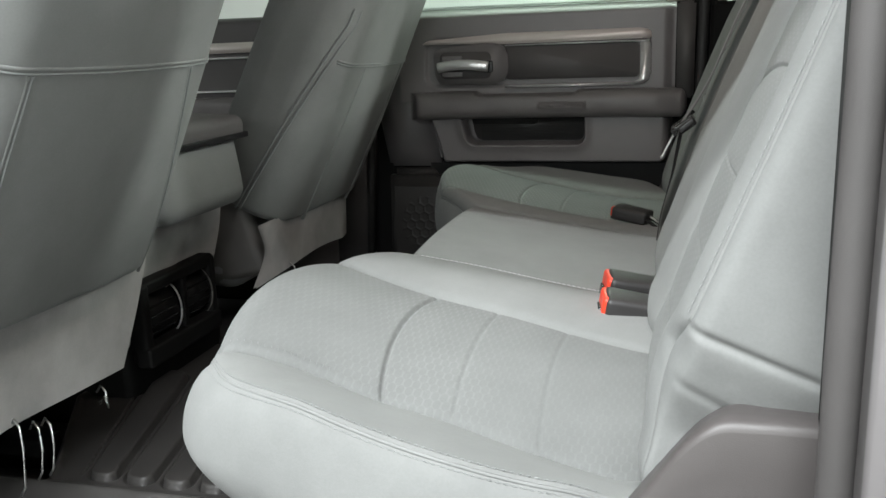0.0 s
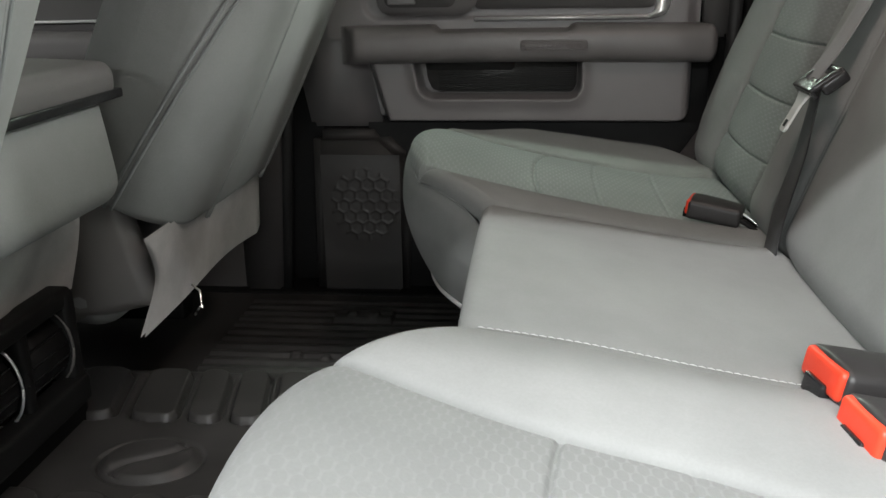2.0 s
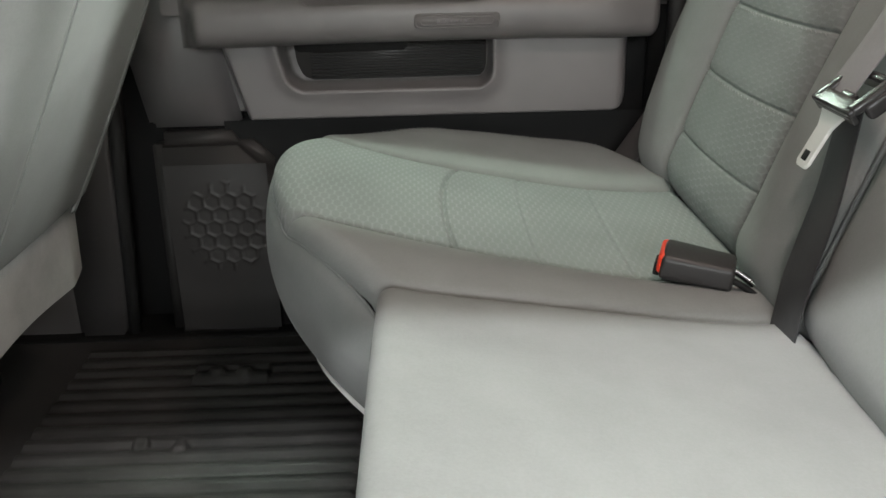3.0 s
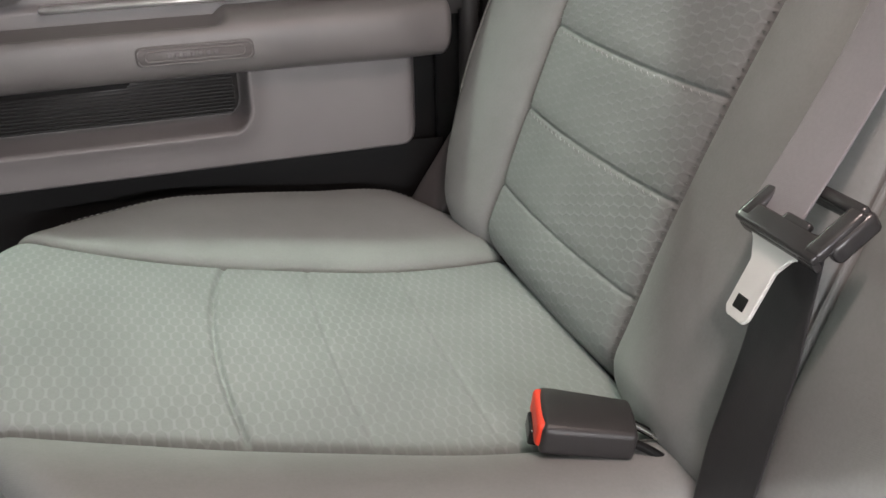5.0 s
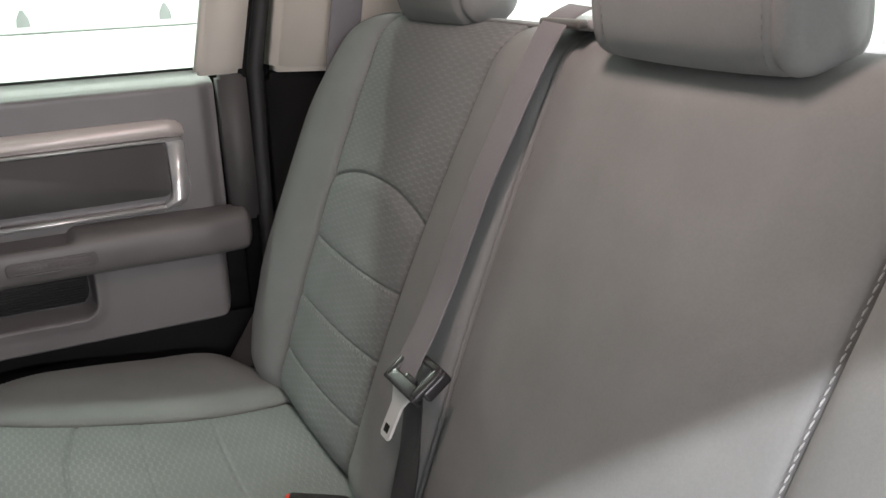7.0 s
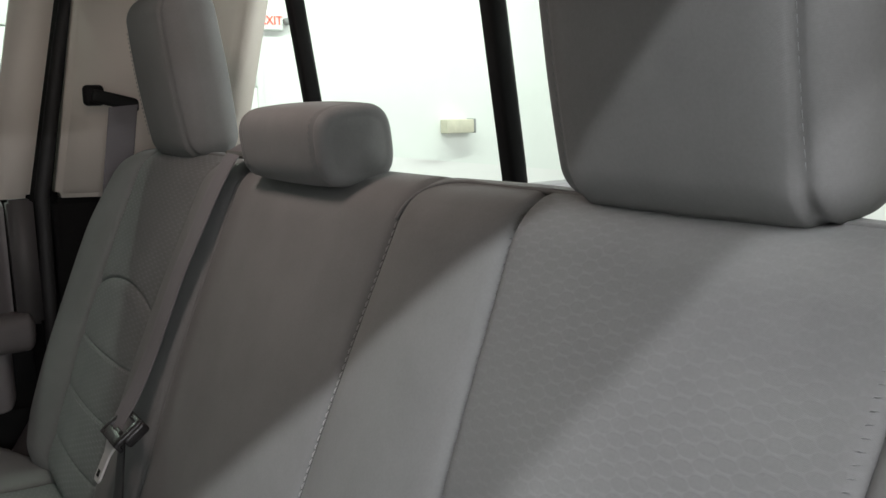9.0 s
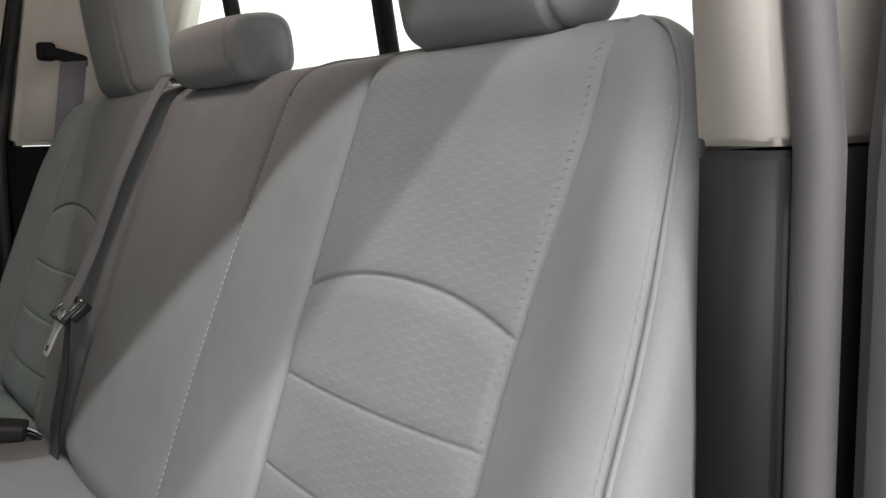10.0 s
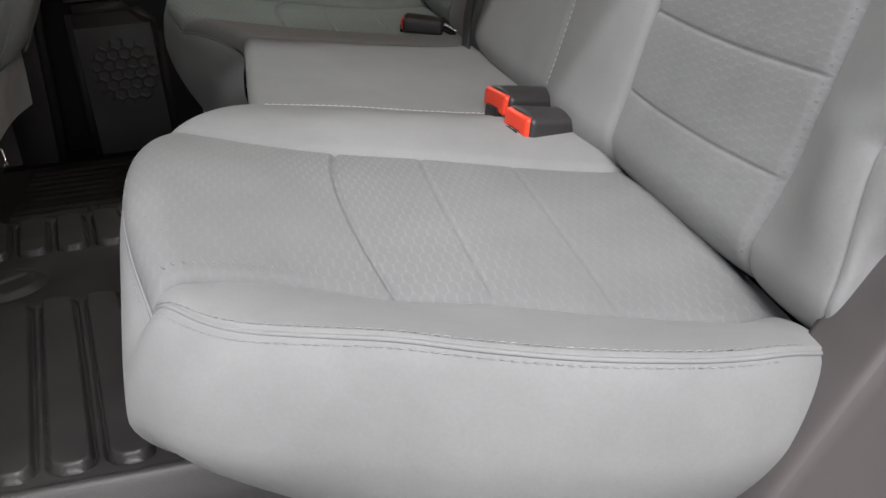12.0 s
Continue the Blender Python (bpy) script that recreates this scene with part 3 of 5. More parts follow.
def swell_out(v):
    return 0.022 + 0.016 * smooth01(v / 0.6) - 0.031 * smooth01((v - 0.65) / 0.35) + 0.007 * smooth01(v / 0.3) - 0.026 * (1 - smooth01(v / 0.22))


def cushion_strip(name, c0, c1, h0, h1, crown, m, mat, parent, nu, label, bow=0.0, roll0=0.0, roll1=0.0, rollf=0.026, extra=None, dip=0.006):
    u = np.linspace(0, 1, nu)
    u = 0.5 * u + 0.5 * (0.5 - 0.5 * np.cos(u * np.pi))
    V, U = np.meshgrid(np.concatenate([C_V[:-1], 1 - (1 - C_V[-2]) * np.linspace(1, 0, 12)[1:] ** 2]), u, indexing="ij")
    A, B = c0(V), c1(V)
    X = A[..., 0] * (1 - U) + B[..., 0] * U - bow * V ** 5 * (1 - (2 * U - 1) ** 2)
    Y = A[..., 1] * (1 - U) + B[..., 1] * U
    width = np.linalg.norm(B - A, axis=-1)
    Z = z_top(X) + h0(V) * (1 - U) + h1(V) * U + crown(V) * (1 - np.abs(2 * U - 1) ** 2.2)
    Z += (0 if roll0 else 1) * (groove(U * width, dip, 0.005) + groove(U * width, 0.5 * dip, 0.0018)) + (0 if roll1 else 1) * (groove((1 - U) * width, dip, 0.005) + groove((1 - U) * width, 0.5 * dip, 0.0018))
    if extra is not None:
        Z += extra(X, U, V)
    Z -= 0.046 * smooth01((X + 0.016) / 0.046)
    front = (1 - V) * 0.46
    drop = edge_roll(front, rollf) if rollf else 0 * V
    if roll1:
        drop = np.minimum(drop, edge_roll((1 - U) * width, roll1) * smooth01(width / 0.03))
    if roll0:
        drop = np.minimum(drop, edge_roll(U * width, roll0))
    Z += drop
    P = np.stack([X, m * Y, Z], axis=-1)
    return sheet(name, P, mat, parent, label, np.stack([Y, X], axis=-1), flip=(m < 0)), P


def cushion_relief(X, U, V):
    out = np.zeros_like(X)
    bow = 0.0155 * (2 * U - 1) ** 2 + 0.0065 * (2 * U - 1)
    for k, depth, w, bend in ((-0.281, 0.0046, 0.0022, 1.0), (-0.197, 0.0014, 0.0024, 0.45), (-0.111, 0.0011, 0.0024, 0.4)):
        out += groove(X - k - bend * bow, depth, w)
    return out * smooth01(np.minimum(U, 1 - U) / 0.035)


def box_wall(name, loop, m, parent, mat, z_low, bulge=0.012, tuck=0.03, nrow=26, label=""):
    """The boxing that hangs from a cushion's edge loop (n, 3), bellied and tucked in below."""
    loop = np.asarray(loop)
    t = np.gradient(loop[:, :2], axis=0)
    t /= np.maximum(np.linalg.norm(t, axis=1, keepdims=True), 1e-9)
    out = np.stack([t[:, 1], -t[:, 0]], axis=1)
    centre = np.array([-0.15, m * 0.47])
    if np.sum(out * (loop[:, :2] - centre)) < 0:
        out = -out
    for _ in range(400):
        out[1:-1] = (out[:-2] + out[1:-1] * 2 + out[2:]) / 4
    w = np.linspace(0, 1, nrow)
    P = np.zeros((nrow, len(loop), 3))
    arc = np.concatenate([[0], np.cumsum(np.linalg.norm(np.diff(loop, axis=0), axis=1))])
    corner = arc[np.argmin(np.abs(loop[:, 0] + 0.415) + np.abs(m * loop[:, 1] - 0.625))]
    near = np.exp(-((arc - corner) / 0.10) ** 2)
    belly = np.sin(np.pi * w ** 0.7)[:, None] * (bulge * (1 + 1.9 * near) * smooth01((arc + 0.01) / 0.10))[None, :]
    under = np.clip((w - 0.35) / 0.65, 0, 1)[:, None] ** 1.5 * (tuck + 0.085 * near + 0.030 * smooth01((0.30 - arc) / 0.2))[None, :]
    push = belly - under
    P[..., :2] = loop[None, :, :2] + out[None] * push[..., None]
    P[..., 2] = loop[None, :, 2] * (1 - w[:, None]) + z_low * w[:, None]
    sheet(name, P, mat, parent, label, None, flip=(m > 0))
    return P


def outboard_cushion(m, parent, z_low=0.330):
    z_low = z_low if m > 0 else 0.300
    c_in, c_out, c_welt = (curve_in_far, curve_out_far, curve_welt_far) if m > 0 else (curve_in, curve_out, curve_welt)
    h_out = lambda v: swell_out(v) - (0.021 - 0.006 * smooth01((v - 0.6) / 0.4) if m > 0 else 0.0)
    h_in = lambda v: 0.006 + 0.008 * smooth01(v / 0.6)
    h_ins = lambda v: 0.004 + 0.004 * v + 0.006 * smooth01((v - 0.2) / 0.4) - (0.021 * smooth01(v / 0.15) * smooth01((0.95 - v) / 0.35) if m < 0 else 0.0)
    h_mid = lambda v: 0.004 + 0.020 * smooth01(v / 0.8)
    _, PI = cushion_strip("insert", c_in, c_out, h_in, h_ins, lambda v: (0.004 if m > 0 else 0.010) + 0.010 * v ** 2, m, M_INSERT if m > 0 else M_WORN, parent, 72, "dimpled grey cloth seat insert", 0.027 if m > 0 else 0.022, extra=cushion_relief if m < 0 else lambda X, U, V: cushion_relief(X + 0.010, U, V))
    _, PO = cushion_strip("bolster", c_out, c_welt, h_ins, h_out, lambda v: (0.014 if m > 0 else 0.007) * (1 - 0.6 * v), m, M_CLOTH, parent, 26, "plain grey cloth thigh bolster", roll1=0.003)
    _, PM = cushion_strip("inner_bolster", curve_mid if m > 0 else curve_mid_near, c_in, h_mid, h_in, lambda v: 0.010 + 0 * v, m, M_CLOTH, parent, 26, "plain grey cloth inner bolster", 0.006)
    loop = np.concatenate([PO[:, -1], PI[-1, ::-1][1:], PM[-1, ::-1][1:]])
    for _ in range(24):
        loop[1:-1] = 0.25 * loop[:-2] + 0.5 * loop[1:-1] + 0.25 * loop[2:]
    W = box_wall("boxing", loop, m, parent, M_CLOTH, z_low)
    tube("welt", loop + np.array([0, 0, -0.0005]), 0.0017, M_CLOTH, parent, "grey cloth welt", 6)
    stitches("stitching", (loop * 0.5 + W[1] * 0.5)[59:], np.array([0, m * 1.0, 0.2]) * 0.0006, M_PTHREAD, parent, 0.0044, 0.0018, 0.0004)
    tube("hem", W[-1], 0.0045, M_FELT, parent, "pale felt hem", 6)
    side = PO[:, -3][42:-3]
    stitches("stitching", side, np.array([0, m * 0.3, 1.0]) * 0.0006, M_PTHREAD, parent, 0.0044, 0.0018, 0.0005)
    k = PO[10:-2, 0]
    stitches("stitching", k + np.array([0, -m * 0.003, 0.0022]), (0, 0, 0.0006), M_THREAD, parent, 0.0018, 0.0046, 0.0009, 0.0025)
    if m < 0:
        g = PI[int(len(PI) * 0.72):int(len(PI) * 0.95), -7]
        stitches("gathered_seam", g, (0, 0, 0.0006), M_PTHREAD, parent, 0.0018, 0.0050, 0.0006, 0.0030, "shiny worn gathers along the seam")
    # inner side of the cushion, ahead of and below the middle seat
    inner = PM[35:, 0]
    Q = np.zeros((14, len(inner), 3))
    w = np.linspace(0, 1, 14)
    Q[..., 0] = inner[None, :, 0]
    Q[..., 1] = inner[None, :, 1] - m * 0.001
    Q[..., 2] = inner[None, :, 2] * (1 - w[:, None]) + z_low * w[:, None]
    sheet("inner_side", Q, M_CLOTH, parent)
    under = np.stack([W[-1], np.stack([W[-1][:, 0] * 0.3, m * (0.45 + 0 * W[-1][:, 0]), 0 * W[-1][:, 0] + z_low + 0.01], axis=1)])
    sheet("underside", under, M_BLACK, parent, "black underside")
    return PM


cushion_wide = thing("rear_cushion", "wide grey cloth rear bench cushion with middle seat", "seat cushion", "rear bench cushions")
cushion_far = thing("rear_cushion", "grey cloth rear bench cushion beside the closed door", "seat cushion", "rear bench cushions")
outboard_cushion(-1, cushion_wide)
outboard_cushion(1, cushion_far)
MIDV, MIDU = np.meshgrid(np.concatenate([np.linspace(0, 0.9, 50), 1 - 0.1 * np.linspace(1, 0, 16)[1:] ** 2]), np.linspace(0, 1, 50), indexing="ij")
cm = curve_mid(MIDV)
mx = cm[..., 0] + 0.0 * MIDU
my = -curve_mid_near(MIDV)[..., 1] * (1 - MIDU) + (cm[..., 1] - 0.002) * MIDU
mz = z_top(mx) + 0.005 + 0.020 * smooth01(MIDV / 0.8) + 0.007 * (1 - np.abs(2 * MIDU - 1) ** 2.5) + edge_roll((1 - MIDV) * 0.38, 0.016) - 0.046 * smooth01((mx + 0.016) / 0.046) + groove(MIDU * 0.37, 0.004, 0.005) + groove((1 - MIDU) * 0.37, 0.006, 0.004)
PMID = np.stack([mx, my, mz], axis=-1)
sheet("middle_panel", PMID, M_CLOTH, cushion_wide, "plain grey cloth middle seat", np.stack([my, mx], axis=-1))
lowp = PMID[-1].copy()
w = np.linspace(0, 1, 12)[:, None]
front = np.zeros((12, 50, 3))
front[..., 0] = lowp[None, :, 0] + 0.012 * w ** 2
front[..., 1] = lowp[None, :, 1]
front[..., 2] = lowp[None, :, 2] * (1 - w) + 0.335 * w
sheet("middle_front", front, M_CLOTH, cushion_wide)
stitches("stitching", PMID[6:-10, 0] + np.array([0, 0.0005, 0.0035]), (0, 0, 0.0006), M_THREAD, cushion_wide, 0.0058, 0.0010, 0.00055, 0.0004, "pale twisted seam thread")


# ---- head restraints ----
def head_restraint(name, label, at, size, r, m, crown, posts, lean=-8, seam=0.78):
    ob = thing(name, label, "headrest", "rear headrests")
    hx, hy, hz = (k / 2 for k in size)

    def shape(v):
        v = v.copy()
        k = v[:, 2] / hz
        v[:, 1] *= 1 - 0.05 * np.clip(-k, 0, 1) ** 2
        for sg in (-1, 1):
            v[:, 0] += np.sign(v[:, 0]) * groove(v[:, 1] - sg * hy * seam, 0.0030, 0.0045)
            v[:, 2] += np.sign(v[:, 2]) * groove(v[:, 1] - sg * hy * seam, 0.0030, 0.0045) * (np.abs(k) > 0.5)
        return v

    box_part("pad", size, r, at, M_CLOTH, ob, "", (0, lean, 0), 14, crown, shape)
    rotm = np.array(pose(0, 0, 0, 0, lean, 0).to_3x3())
    for sg in (-1, 1):
        tt = np.linspace(-0.80, 0.80, 60)
        path = np.zeros((60, 3))
        path[:, 1] = sg * hy * seam
        path[:, 0] = -(hx + crown[0] * (1 - tt ** 2) * (1 - seam ** 2)) - 0.0002
        path[:, 2] = tt * (hz - r * 0.6)
        edge = np.clip(np.abs(path[:, 2]) - (hz - r), 0, r)
        path[:, 0] += r - np.sqrt(np.maximum(r * r - edge ** 2, 0))
        P = path @ rotm.T + np.array(at)
        stitches("stitching", P + np.array([0, -0.005, 0]), np.array([-1, 0, 0]) * 0.0012, M_DTHREAD, ob, 0.0040, 0.0024, 0.0006)
    for sg in (-1, 1):
        base = np.array(at) + np.array([0.006, sg * posts, -hz * 0.6])
        tube("post", [base, base + np.array([-0.008, 0, -(base[2] - 0.885)])], 0.006, M_STEEL, ob, "bright steel post", 12)
    return ob


head_restraint("rear_headrest", "tall grey cloth head restraint on steel posts", (0.198, -0.470, 1.047), (0.078, 0.222, 0.232), 0.030, -1, (0.010, 0.004, 0.006), 0.055)
head_restraint("rear_headrest", "tall grey cloth head restraint on steel posts", (0.198, 0.470, 1.043), (0.078, 0.205, 0.232), 0.030, 1, (0.010, 0.004, 0.006), 0.055)


def low_restraint(at, size, r, lean):
    """The middle head restraint: a rounded roll with flat sewn end panels."""
    ob = thing("rear_headrest", "low grey cloth middle head restraint", "headrest", "rear headrests")
    hx, hy, hz = (k / 2 for k in size)
    a = np.linspace(0, 2 * np.pi, 96, endpoint=False)
    cs, sn = np.cos(a), np.sin(a)
    ring = np.stack([np.sign(cs) * np.abs(cs) ** 0.62 * hx, 0 * a, np.sign(sn) * np.abs(sn) ** 0.62 * hz], axis=1)
    b = np.linspace(0, np.pi / 2, 9)
    half = [(y, 1.0 + 0.07 * (1 - (y / hy) ** 2)) for y in np.linspace(0, hy - 0.034, 20)]
    half += [(y, 1.0 + 0.07 * (1 - (y / hy) ** 2) - 0.05 * math.exp(-((y - hy + 0.016) / 0.003) ** 2)) for y in np.linspace(hy - 0.032, hy - 0.011, 20)]
    half += [(hy - 0.010 + 0.010 * math.sin(t), 1.0 - 0.28 * (1 - math.cos(t))) for t in b[1:]]
    half += [(hy + 0.005 * (1 - (s / 0.72) ** 2), s) for s in np.linspace(0.66, 0.004, 12)]
    rows = [(-y, s) for y, s in half[::-1]] + half[1:]
    P = np.stack([ring * (s, 0, s) + (0, y, 0) for y, s in rows])
    rotm = np.array(pose(0, 0, 0, 0, lean, 0).to_3x3())
    yy = np.array([y for y, s in rows])[:, None] + 0 * a[None]
    uv = np.stack([yy, 0 * yy + np.arange(len(a))[None] * 0.0026], axis=-1)
    ends = np.abs(yy) > hy - 0.002
    uv = np.where(ends[..., None], P[..., (0, 2)] + 0.3, uv)
    sheet("pad", P @ rotm.T + np.array(at), M_CLOTH, ob, "", uv, close_u=True)
    front = np.concatenate([ring[30:67]]) * (1.012, 1, 1.012)
    for sg in (-1, 1):
        path = (front + (0, sg * (hy - 0.021), 0)) @ rotm.T + np.array(at)
        stitches("stitching", path, np.array([-1, 0, 0]) * 0.0008, M_DTHREAD, ob, 0.0040, 0.0024, 0.0004)
    for sg in (-1, 1):
        base = np.array(at) + np.array([0.006, sg * 0.06, -hz * 0.6])
        tube("post", [base, base + np.array([-0.008, 0, -(base[2] - 0.885)])], 0.006, M_STEEL, ob, "bright steel post", 12)
    return ob


low_restraint((0.176, 0.004, 0.962), (0.079, 0.203, 0.075), 0.032, -6)


# ---- belts and buckles ----
def ribbon(name, path, across, width, thick, mat, parent, label=""):
    """Webbing along a path of points, across gives its width's direction."""
    path = np.asarray(path, float)
    n = 40
    d = np.concatenate([[0], np.cumsum(np.linalg.norm(np.diff(path, axis=0), axis=1))])
    t = np.linspace(0, d[-1], n)
    c = np.stack([np.interp(t, d, path[:, k]) for k in range(3)], axis=1)
    for _ in range(3):
        c[1:-1] = 0.25 * c[:-2] + 0.5 * c[1:-1] + 0.25 * c[2:]
    ac = np.asarray(across, float)
    ac = np.stack([np.interp(np.linspace(0, 1, n), np.linspace(0, 1, len(ac)), ac[:, k]) for k in range(3)], axis=1) if ac.ndim > 1 else np.broadcast_to(ac, c.shape)
    ac = ac / np.linalg.norm(ac, axis=1, keepdims=True)
    way = np.gradient(c, axis=0)
    nr = np.cross(ac, way)
    nr /= np.linalg.norm(nr, axis=1, keepdims=True)
    us = np.array([-0.5, -0.47, -0.25, 0, 0.25, 0.47, 0.5])
    hs = np.array([0.3, 0.5, 0.5, 0.5, 0.5, 0.5, 0.3])
    ring = [c + ac * width * u + nr * thick * h for u, h in zip(us, hs)] + [c + ac * width * u - nr * thick * h for u, h in zip(us[::-1], hs[::-1])]
    P = np.stack(ring, axis=1)
    uv = np.stack(np.broadcast_arrays(np.concatenate([us, us[::-1]])[None, :] * width, t[:, None]), axis=-1)
    return sheet(name, P, mat, parent, label, uv, close_u=True)


def extrude_poly(pts, y0, y1, bevel=0.003, axis="y", seg=2):
    """A bmesh plate from an outline in x and z (or y and z), between two depths, with bevelled edges."""
    bm = bmesh.new()
    put = (lambda a, b, d: (a, d, b)) if axis == "y" else ((lambda a, b, d: (d, a, b)) if axis == "x" else (lambda a, b, d: (a, b, d)))
    f0 = bm.faces.new([bm.verts.new(put(a, b, y0)) for a, b in pts])
    r = bmesh.ops.extrude_face_region(bm, geom=[f0])
    shift = Vector(put(0, 0, y1 - y0))
    bmesh.ops.translate(bm, verts=[v for v in r["geom"] if isinstance(v, bmesh.types.BMVert)], vec=shift)
    bmesh.ops.recalc_face_normals(bm, faces=bm.faces)
    if bevel:
        bmesh.ops.bevel(bm, geom=list(bm.edges), offset=bevel, segments=seg, affect="EDGES", clamp_overlap=True)
    return bm


def buckle(label, at, yaw, pitch, size=1.0):
    ob = thing("belt_buckle", label, "seat belt buckle", "rear belt buckles")
    ob.matrix_world = pose(*at, 0.0, pitch, yaw) @ Matrix.Diagonal((size, size, size, 1))

    def body(v):
        v = v.copy()
        k = (v[:, 0] + 0.034) / 0.068
        v[:, 1] *= 1.0 - 0.16 * k
        v[:, 2] *= 1.0 - 0.10 * k
        v[:, 2] -= 0.004 * (v[:, 1] / 0.026) ** 2 * np.sign(v[:, 2])
        return v

    box_part("housing", (0.068, 0.053, 0.031), 0.005, (0, 0, 0), M_BUCKLE, ob, "black plastic housing", n=5, taper=body)
    box_part("button", (0.010, 0.046, 0.020), 0.004, (-0.0325, 0, 0.002), M_RED, ob, "red release button", n=4)
    box_part("slot", (0.008, 0.024, 0.013), 0.002, (-0.0362, 0.000, -0.0085), M_GLOSSBLACK, ob, "dark latch slot")
    cable = np.stack([np.linspace(0.030, 0.085, 12), np.zeros(12), -0.030 * np.linspace(0, 1, 12) ** 1.5], axis=1)
    for off in (-0.012, 0.012):
        tube("stalk", cable + np.array([0, off, -0.002]), 0.0035, M_BLACK, ob, "black cable stalk", 8)
    tube("wire", cable + np.array([-0.004, 0.004, 0.004]), 0.0018, M_STEEL, ob, "pale wire", 6)
    return ob


buckle("black seat belt buckle with red button, lying on the grey cushion", (-0.070, 0.262, 0.472), -20, 8, 0.92)
buckle("black seat belt buckle with red button, beside its twin", (-0.038, -0.182, 0.461), 10, 10, 1.2)
buckle("black seat belt buckle with red button, slightly askew", (-0.036, -0.258, 0.457), 8, 10, 1.2)

belt = thing("middle_seat_belt", "grey middle seat belt hanging with a steel tongue", "seat belt")
ribbon("webbing", [(0.190, 0.188, 0.957), (0.162, 0.188, 0.948), (0.134, 0.190, 0.899), (0.091, 0.200, 0.808), (0.055, 0.208, 0.715), (0.030, 0.207, 0.668), (0.018, 0.205, 0.653), (0.002, 0.203, 0.628)], (0.0, 1.0, 0.06), 0.038, 0.0016, M_BELT, belt, "grey webbing")
# Belt below the latch: its shade is put into the webbing colour.
ribbon("lower_webbing", [(0.010, 0.186, 0.632), (-0.002, 0.180, 0.56), (-0.020, 0.176, 0.49), (-0.028, 0.175, 0.425)], [(0.1, 1.0, -0.25), (0.06, 1.0, -0.06), (0, 1, 0), (0, 1, 0)], 0.047, 0.0016, M_SHADEBELT, belt, "webbing in the shade, its colour darkened for it")
# the latch plate: a slotted tray across the webbing, its tongue folded down from the front bar
latch = box_part("latch_plate", (0.064, 0.014, 0.006), 0.002, (0, 0.007, 0), M_LATCH, belt, "dark grey glossy latch plate")
for nm, size, r, at in (("lip", (0.062, 0.005, 0.009), 0.002, (0, 0.0025, -0.0055)), ("side_bar", (0.011, 0.034, 0.008), 0.003, (-0.0275, 0.020, 0)), ("side_bar", (0.010, 0.036, 0.007), 0.003, (0.0275, 0.021, 0)),
                        ("rear_bar", (0.060, 0.008, 0.013), 0.003, (-0.001, 0.037, -0.003)), ("tooth", (0.020, 0.006, 0.005), 0.002, (-0.004, 0.015, 0.0004)), ("prong", (0.008, 0.012, 0.006), 0.002, (0.028, 0.040, 0.002)), ("end_cap", (0.010, 0.030, 0.014), 0.004, (-0.030, 0.026, -0.006))):
    box_part(nm, size, r, at, M_LATCH, latch)
latch.matrix_world = Matrix(((0.0, 0.80, -0.60, -0.006), (1.0, 0.0, 0.0, 0.189), (0.0, 0.60, 0.80, 0.628), (0, 0, 0, 1)))
fold = Matrix(((1.0, -0.05, 0.0, 0.0), (0.0, -0.896, 0.443, 0.002), (0.0, -0.443, -0.896, -0.006), (0, 0, 0, 1)))
bm = extrude_poly([(-0.021, 0.000), (-0.014, 0.004), (-0.0085, 0.014), (-0.0075, 0.043), (-0.0045, 0.047), (0.0095, 0.047), (0.0125, 0.043), (0.0120, 0.014), (0.018, 0.004), (0.023, 0.000)], -0.0014, 0.0014, 0.0006, "z")
bm.transform(fold)
part("tongue", bm, M_TONGUE, latch, "bright steel tongue", False)
v, f = rbox((0.0095, 0.0085, 0.0036), 0.001, (0.003, 0.0375, 0), (0, 0, 0), 3)
mesh_ob("hole", [fold @ Vector(tuple(p)) for p in v], f, M_BLACK, latch, "dark square hole")

guide = thing("belt_guide", "pale grey belt guide on top of the split backrest", "belt guide")
box_part("bezel", (0.040, 0.064, 0.010), 0.004, (0.196, 0.184, 0.942), M_BEDLINER, guide, "pale grey bezel")
box_part("lip", (0.012, 0.062, 0.008), 0.003, (0.168, 0.184, 0.944), M_SHIELD, guide, "grey lip")

shoulder = thing("shoulder_belt", "dark shoulder belt hanging from its black pillar anchor", "seat belt")
ribbon("webbing", [(0.172, 0.700, 1.004), (0.162, 0.705, 0.93), (0.150, 0.712, 0.84)], (1.0, 0.0, 0.08), 0.047, 0.0016, M_BELT, shoulder, "dark grey webbing")
box_part("anchor", (0.085, 0.014, 0.022), 0.006, (0.166, 0.708, 1.012), M_BLACK, shoulder, "black plastic anchor", (0, 14, 0))
v, f = rbox((0.034, 0.016, 0.034), 0.008, (0.131, 0.722, 1.022), (0, 0, 0), 4)
mesh_ob("bolt_cover", v, f, M_BLACK, shoulder, "round black bolt cover")


# ---- the closed far door ----
def rrect(x0, x1, z0, z1, r, n=6):
    pts = []
    for cx, cz, a0 in ((x1 - r, z1 - r, 0), (x0 + r, z1 - r, 90), (x0 + r, z0 + r, 180), (x1 - r, z0 + r, 270)):
        for k in range(n + 1):
            a = radians(a0 + 90 * k / n)
            pts.append((cx + r * math.cos(a), cz + r * math.sin(a)))
    return pts


